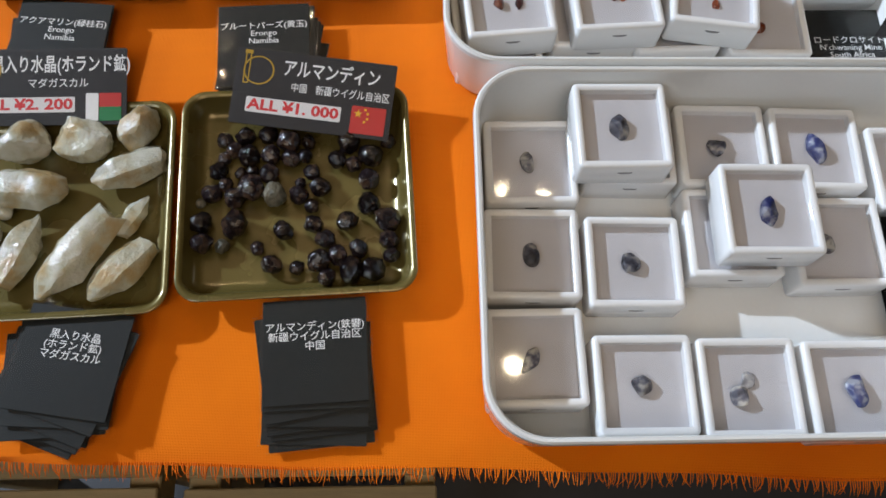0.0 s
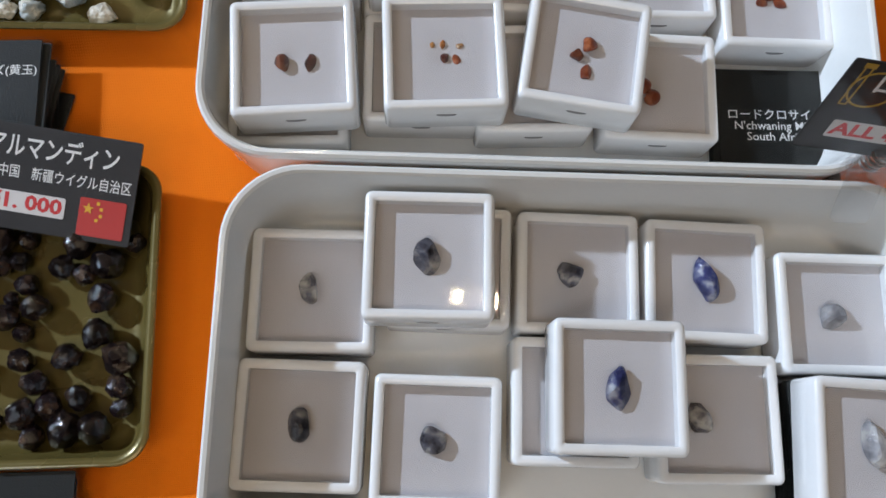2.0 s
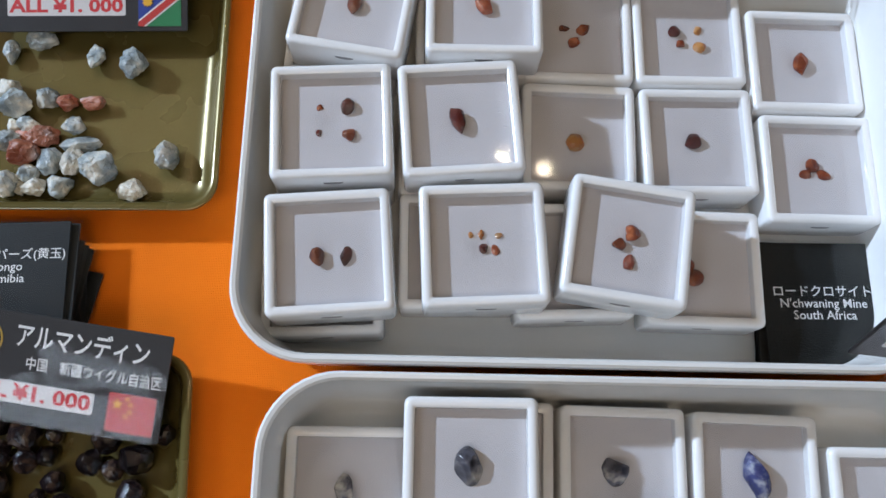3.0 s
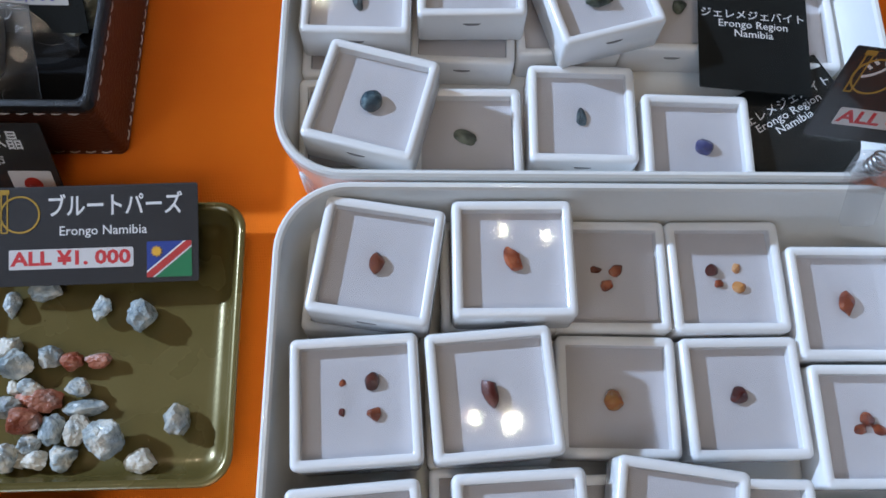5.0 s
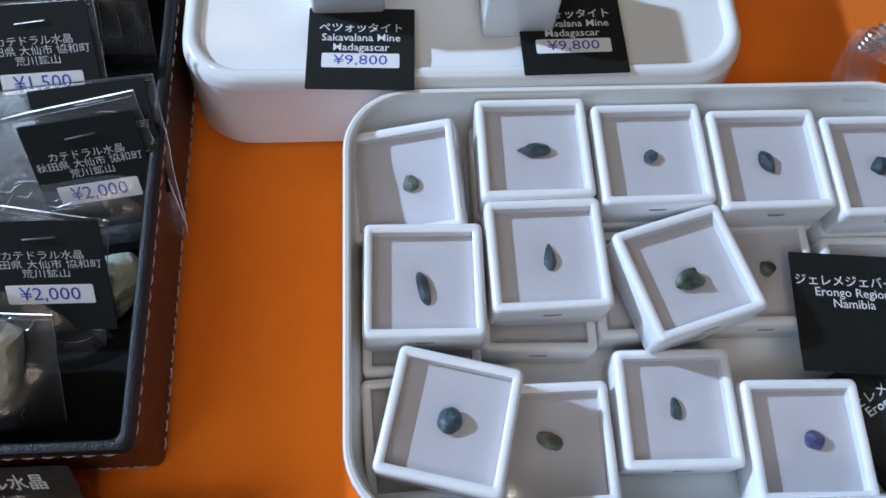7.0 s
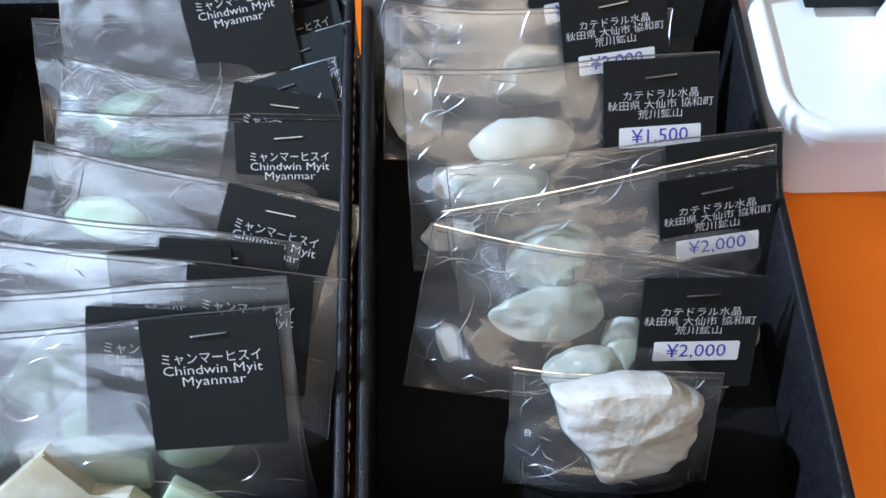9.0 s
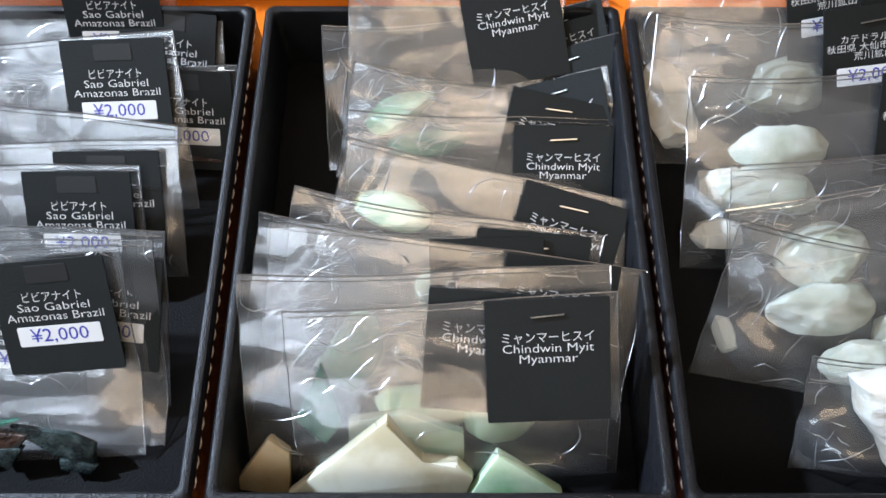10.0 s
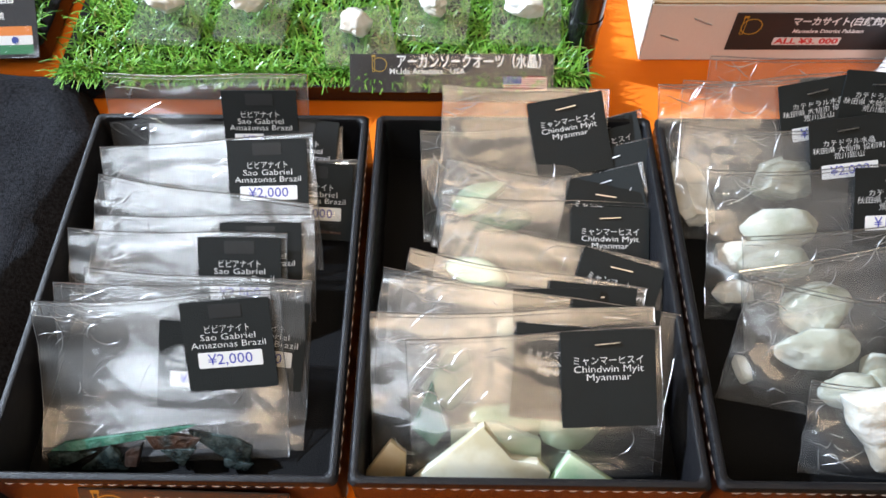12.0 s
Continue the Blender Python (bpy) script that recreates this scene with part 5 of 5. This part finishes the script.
def blocky_rock(at, seed):
    """A split block, broad above and narrow below, with ledges along its front, lying in the slant of its bag."""
    outline = [(-27, 15), (-4, 19), (8, 18), (19.5, 12), (19, 5), (16, -8), (11, -14), (-9.5, -19), (-17, -5), (-24, 2.5)]
    cx, cy = -2.5, 1.0
    rings = []
    for z, k in ((-0.011, 0.72), (-0.008, 0.90), (-0.004, 0.98), (0.0, 1.0), (0.003, 0.97), (0.005, 0.91), (0.006, 0.82), (0.0066, 0.70), (0.0070, 0.58), (0.0072, 0.46), (0.0074, 0.34), (0.0075, 0.22), (0.0076, 0.10)):
        ring = []
        for i in range(72):
            q = i / 72 * len(outline)
            p0, p1 = outline[int(q)], outline[(int(q) + 1) % len(outline)]
            f = q - int(q)
            x, y = (cx + (p0[0] * (1 - f) + p1[0] * f - cx) * k) / 1000, (cy + (p0[1] * (1 - f) + p1[1] * f - cy) * k) / 1000
            layer = (y - 0.13 * x) * 230 + 0.9 * noise.noise((x * 70, y * 70, seed))
            ledge = 0.0009 * (math.floor(layer * 0.5) + min(1, max(0, (layer * 0.5 - math.floor(layer * 0.5) - 0.75) * 4))) if z > 0 else 0
            g = noise.noise((x * 90, y * 220, seed)) * 0.0012 + noise.noise((x * 420, y * 420, seed)) * 0.0006
            ring.append((x + g * 0.6, y + g * 0.6, z + ledge + g))
        rings.append(ring)
    ob = part("white_rock", loft(rings), WHITEST, m=pose(*at, LEAN, 0, 0), sharp=30)
    return tagged(ob, "bright white blocky quartz rock in a clear bag", "quartz", "quartz in bags")


blocky_rock((-0.0960, 0.3535, 0.0260), 4)
for i, (x, y, ln, wd_, turn, z, pale) in enumerate((
        (-0.1192, 0.3960, 0.0370, 0.0215, 182, 0.0065, 0), (-0.0940, 0.3842, 0.0240, 0.0160, 80, 0.0065, 0), (-0.1064, 0.3781, 0.0300, 0.0180, 4, 0.0065, 0),
        (-0.1149, 0.4180, 0.0320, 0.0240, 15, 0.0070, 0), (-0.1305, 0.4430, 0.0440, 0.0200, 176, 0.0070, 0), (-0.1240, 0.4640, 0.0400, 0.0240, 8, 0.0070, 0),
        (-0.1640, 0.4880, 0.0430, 0.0190, 96, 0.0090, 1), (-0.1150, 0.4910, 0.0330, 0.0250, 190, 0.0070, 0), (-0.1476, 0.4469, 0.0210, 0.0165, 200, 0.0090, 1),
        (-0.1511, 0.4264, 0.0200, 0.0120, 184, 0.0090, 1), (-0.1532, 0.3896, 0.0140, 0.0080, 100, 0.0060, 0), (-0.0590, 0.3845, 0.0270, 0.0200, 60, 0.0065, 0))):
    if i not in (6, 9, 10):
        bm = faceted((ln * 1.08, wd_ * 1.05, wd_ * 0.9), 640 + i, 12, 4, 0.07, 0.70)
    else:
        bm = prism(ln, wd_ * 1.05, wd_ * 0.85, 60 + i, 6, 0.22, 0.05)
        bmesh.ops.subdivide_edges(bm, edges=bm.edges, cuts=3, use_grid_fill=True)
    for v in bm.verts:
        v.co += v.co.normalized() * (0.0014 * noise.noise(v.co * 75 + Vector((i, 0, 0))) + 0.0005 * noise.noise(v.co * 220 + Vector((i, 3, 0))) + 0.0003 * noise.noise(v.co * 700 + Vector((i, 3, 0))))
    # Stones not marked pale take the quartz with film haze in its colour.
    bagged("quartz_crystal", bm, WHITEST if pale else QUARTZG, pose(x, y, z, 8, 0, turn), "pale greenish-white milky quartz crystal in a clear bag", "quartz", "quartz in bags")


# ---------------------------------------------------------------- on the upturned tray
def small_box(x, y, turn, mat, label):
    b = empty("tall_gem_box", pose(x, y, RIM + 0.0004 - 0.0022, 0, 0, turn), label, "gem box", "tall gem boxes")
    w, h, t = 0.0270, 0.0290, 0.0026
    prof = [(0.0006, 0.0), (0.0002, 0.001), (0.0, h - 0.001), (0.0010, h), (t - 0.0006, h), (t, h - 0.0006), (t + 0.0001, h - 0.004)]
    part("body", loft([[(p, q, z) for p, q in rrect(w - 2 * i, w - 2 * i, 0.0018, 4)] for i, z in prof], cap_last=False), BOXW, b)
    part("foam_pad", slab(w - 2 * t, w - 2 * t, 0.002, 0.0005, 0.0002, z0=h - 0.0058), FOAM, b, "pale grey foam pad")
    part("cover", slab(w - 2 * t, w - 2 * t, 0.0005, 0.0005, 0.0001, z0=h - 0.0018), PANE, b, "clear plastic cover")
    g = part("gemstone", faceted((0.004, 0.004, 0.003), 7, 9, 3), mat, m=pose(x, y, RIM - 0.0018 + h - 0.0042))
    tagged(g, "round pinkish gem on a foam pad", "gemstone", "boxed gemstones")


small_box(0.0260, 0.4930, 1, AMBER, "tall white plastic gem box on an upturned tray")
small_box(0.0880, 0.4835, 1, AMBER, "tall white plastic gem box on an upturned tray")
PL = ["ペツォッタイト", "Sakavalana Mine", "Madagascar"]
for i, (x, y, turn, pitch) in enumerate(((0.0306, 0.4640, -2, 0), (0.1078, 0.4690, 1, 0), (0.0040, 0.5240, 0, 0), (0.0680, 0.5190, -3, 0))):
    s = empty("label_card", pose(x, y, RIM + 0.0012, pitch, 0, turn), "black label card with price sticker on an upturned tray", "label card", "label cards on the upturned tray")
    text_card("card", s, pose(0, 0, 0), 0.0385, 0.0350, PL, 0.0044, 0.0085, 0.0042, price="¥9,800", price_y=-0.0055)


# ---------------------------------------------------------------- clear clips with price cards on the tray rims
def spring_clip(x, y, z, turn, title, place):
    c = empty("spring_clip", pose(x, y, z, 0, 0, turn), "clear plastic spring clip standing on a white tray rim", "clip", "clear spring clips")
    for s in (-1, 1):
        bm = slab(0.012, 0.024, 0.0022, 0.002, 0.0004)
        part("lower_jaw", bm, ACRYLIC, c, "clear plastic jaw", m=pose(0.006, 0.004 + s * 0.0035, 0.000, 62 + s * 12, 0, 0))
        part("upper_jaw", slab(0.010, 0.026, 0.0020, 0.002, 0.0004), ACRYLIC, c, "clear plastic jaw", m=pose(0.014 + s * 0.002, 0.008 + s * 0.003, 0.018, 55 - s * 10, 0, -38))
    part("hinge", tube([(0.000, 0.006, 0.006), (0.020, 0.006, 0.006)], 0.0024, 10), ACRYLIC, c, "clear plastic hinge")
    for dx in (0.007, 0.015):
        pts = [(dx + 0.0030 * math.cos(a), 0.007 + 0.0030 * math.sin(a), 0.006 + 0.0011 * a / 1.2) for a in [i * 0.45 for i in range(60)]]
        part("spring", tube([(p[0], p[1], 0.004 + 0.010 * i / 60) for i, p in enumerate(pts)], 0.00042, 5), STEEL, c, "steel coil spring")
    eu = Vector((0.10, 0.34, 0.93)).normalized()
    ex = Vector((0.998, -0.058, 0.0))
    ex = (ex - ex.dot(eu) * eu).normalized()
    m = Matrix((ex, eu, ex.cross(eu))).transposed().to_4x4()
    m.translation = Vector((place[0], place[1], place[2])) + ex * 0.036 + eu * 0.0172
    price_card(m, title, "N", "ALL ¥3, 000", "", "dark grey price card held up in a clear clip")
    return c


spring_clip(0.2270, 0.1440, RIM, 0, "ロードクロサイト", (0.2062, 0.1540, 0.050))
spring_clip(0.2140, 0.2950, RIM, 0, "ジェレメジェバイト", (0.1958, 0.3112, 0.050))
spring_clip(0.2080, 0.4520, RIM, 0, "ペツォッタイト", (0.2300, 0.4720, 0.050))


# ---------------------------------------------------------------- label cards before the leather boxes
price_card(pose(-0.0935, 0.3150, 0.0150, 62, 0, 0), "カテドラル水晶", "秋田県 大仙市", "", "japan", "dark price card with a flag leaning on a leatherette box", title_w=0.04, sub_w=0.03)
price_card(pose(-0.3930, 0.3155, 0.0150, 62, 0, -1), "ビビアナイト", "Sao Gabriel Amazonas Brazil", "ALL ¥2, 000", "", "dark price card leaning on a leatherette box", title_w=0.05, sub_w=0.055, w=0.085, h=0.036)


# ---------------------------------------------------------------- behind the boxes: turf, quartz plates, post, carton, black cloth
def turf(name, x0, x1, y0, y1, z, n, seed):
    rnd = random.Random(seed)
    mat_ob = empty(name, pose((x0 + x1) / 2, (y0 + y1) / 2, 0.0004), "square of bright green artificial turf in a black tray", "artificial turf")
    w, d = x1 - x0, y1 - y0
    part("black_tray", slab(w + 0.012, d + 0.010, z, 0.004, 0.001), BLACKP, mat_ob, "black plastic tray")
    verts, faces = [], []
    for i in range(n):
        x, y = rnd.uniform(-w / 2, w / 2), rnd.uniform(-d / 2, d / 2) * 1.0
        if rnd.random() < 0.22:
            y = -d / 2 + rnd.uniform(0, 0.006)
        a = rnd.uniform(0, 2 * math.pi)
        if y < -d / 2 + 0.007 and rnd.random() < 0.75:
            a = rnd.uniform(-2.6, -0.5)
        ln, lean = rnd.uniform(0.009, 0.019), rnd.uniform(0.35, 1.0)
        wd_ = rnd.uniform(0.0006, 0.0010)
        ca, sa = math.cos(a), math.sin(a)
        k = len(verts)
        for s in (0, 0.4, 0.75, 1.0):
            r = ln * lean * s ** 1.4
            hh = ln * (1 - 0.45 * lean) * s - ln * 0.35 * lean * s ** 3
            ww = wd_ * (1 - 0.75 * s)
            verts.append((x + ca * r - sa * ww, y + sa * r + ca * ww, z + 0.0005 + hh))
            verts.append((x + ca * r + sa * ww, y + sa * r - ca * ww, z + 0.0005 + hh))
        for s in range(3):
            faces.append((k + 2 * s, k + 2 * s + 1, k + 2 * s + 3, k + 2 * s + 2))
    me = bpy.data.meshes.new("grass_blades")
    me.from_pydata(verts, [], faces)
    me.materials.append(GRASS)
    ob = new("grass_blades", me)
    ob.parent = mat_ob
    tagged(ob, "glossy green plastic grass blades", kind="stuff")
    return mat_ob


turf("artificial_turf", -0.5150, -0.2130, 0.5680, 0.7600, 0.0130, 15000, 2)
turf("artificial_turf", -0.8000, -0.5420, 0.6000, 0.7600, 0.0130, 6000, 4)

GP = "acrylic plates with quartz"
for i, (x, y, turn) in enumerate(((-0.4570, 0.6065, -3), (-0.4065, 0.6085, -4), (-0.3430, 0.5915, 10), (-0.2985, 0.6100, -6), (-0.2440, 0.6080, -4))):
    p = part("acrylic_plate", slab(0.041, 0.041, 0.0050, 0.0004, 0.0003), ACRYLIC, m=pose(x, y, 0.0230, 3, 0, turn))
    tagged(p, "clear acrylic plate lying on artificial turf", "acrylic plate", GP)
    q = part("quartz_specimen", faceted((0.025, 0.018, 0.015), 700 + i, 16, 4, 0.16, 0.58), WHITEST, m=pose(x - 0.001, y + 0.002, 0.0281, 0, 0, 40 * i))
    tagged(q, "white quartz cluster on a clear acrylic plate", "quartz", "quartz clusters on plates")

price_card(pose(-0.2880, 0.5640, 0.0230, 38, 0, 0.5), "アーカンソークオーツ（水晶）", "Mt.Ida Arkansas   USA", "", "usa", "long dark price card leaning on artificial turf", w=0.1160, h=0.0215, title_w=0.082, sub_w=0.043, sub_x=-0.014)
price_card(pose(-0.5780, 0.5930, 0.0330, 40, 0, 3), "ヒマラヤ水晶", "ネパールとインドの国境", "", "india", "dark price card with a flag leaning on artificial turf", w=0.0950, h=0.0440, title_w=0.05, sub_w=0.05)

post = empty("black_post", pose(-0.2110, 0.6000, 0.0006), "glossy black round display post", "post")
part("shaft", tube([(0, 0, 0), (0.002, 0.002, 0.06), (0.008, 0.010, 0.30)], 0.0096, 24), BLACKP, post)
part("collar", tube([(0.0010, 0.001, 0.030), (0.0012, 0.0012, 0.034)], 0.0102, 24), BLACKP, post)


def carton():
    c = empty("carton", pose(-0.0850, 0.6780, 0.0004, 0, 0, 0.5), "low white cardboard box of marcasite with a price label", "cardboard box")
    w, d, h, t = 0.178, 0.155, 0.042, 0.0030
    for s in (-1, 1):
        part("long_side", slab(w, t, h, 0.0008, 0.0004), KRAFT, c, m=pose(0, s * (d / 2 - t / 2), 0))
        part("short_side", slab(t, d - 2 * t - 0.0004, h + 0.004, 0.0008, 0.0004), KRAFT, c, m=pose(s * (w / 2 - t / 2), 0, 0))
    part("bottom", slab(w - 2 * t - 0.001, d - 2 * t - 0.001, 0.002, 0.0005, 0.0002), KRAFTIN, c, "brown kraft inside")
    part("torn_edge", slab(w - 0.002, 0.0018, 0.0016, 0.0004, 0.0003, z0=h), KRAFTIN, c, "bare corrugated edge", m=pose(0, -d / 2 + t / 2, 0))
    for x, z, r in ((-0.045, 0.030, 24), (-0.062, 0.018, 20)):
        part("staple", tube([(-0.006, 0, 0), (0.006, 0, 0)], 0.0005, 6), STEEL, c, "wide steel staple", m=pose(x - 0.012, -d / 2 - 0.0003, z, 0, r, 0))
    lab = part("label_sheet", slab(0.122, 0.028, 0.0004, 0.0004, 0.0001), PCARD, c, "glossy dark printed label", m=pose(0.022, -d / 2 - 0.0003, 0.023, 90, 0, 0))
    ring_logo(lab, -0.050, 0.004, 0.0005, 0.0062)
    letters("lettering", "マーカサイト(白鉄鉱)", 0.0066, INKW, lab, pose(0.000, 0.0075, 0.0005), bold=0.0002, width=0.054)
    letters("lettering", "Mansehra District Pakistan", 0.0036, INKW, lab, pose(-0.004, 0.0005, 0.0005), bold=0.0001, width=0.042, shear=0.2)
    patch("price_strip", 0.040, 0.0058, STRIP, lab, -0.014, -0.0070, 0.0005)
    letters("price_digits", "ALL ¥3. 000", 0.0056, INKR, lab, pose(-0.014, -0.0070, 0.0007), bold=0.0002, width=0.038)
    for i in range(26):
        rnd = random.Random(900 + i)
        s = part("marcasite_lump", faceted((0.022, 0.019, 0.018), 900 + i, 12, 2, 0.15), GEMK, m=pose(-0.0850 + rnd.uniform(-0.072, 0.072), 0.6780 + rnd.uniform(-0.060, 0.060), 0.0026 + 0.0140 * (i % 2), 0, 0, i * 50))
        tagged(s, "dark brassy marcasite lump in a cardboard box", "marcasite", "marcasite lumps")


carton()


def black_cloth():
    bm = bmesh.new()
    nx, ny = 44, 60
    x0, x1, y0, y1 = -0.760, -0.4765, 0.300, 0.575
    g = []
    for j in range(ny + 1):
        row = []
        for i in range(nx + 1):
            u, v = i / nx, j / ny
            x = x0 + (x1 - x0) * u
            y = y0 + (y1 - y0) * v
            if v > 0.8:
                x -= (v - 0.8) * 0.16 * u
            hgt = 0.026 + 0.012 * noise.noise((x * 14, y * 12, 1)) + 0.004 * noise.noise((x * 45, y * 40, 7)) + 0.006 * math.sin(x * 40 + y * 22)
            edge = min(1.0, (1 - u) * 14) ** 0.5 * min(1.0, (1 - v) * 12) ** 0.5
            row.append(bm.verts.new((x + 0.002 * noise.noise((x * 30, y * 30, 4)), y, 0.0012 + max(hgt, 0.004) * edge)))
        g.append(row)
    for j in range(ny):
        for i in range(nx):
            bm.faces.new((g[j][i], g[j][i + 1], g[j + 1][i + 1], g[j + 1][i]))
    bmesh.ops.solidify(bm, geom=list(bm.faces), thickness=-0.0015)
    tagged(part("black_cloth", bm, BLACKCLOTH), "rumpled black woven cloth heaped beside a leatherette box", "cloth")


black_cloth()
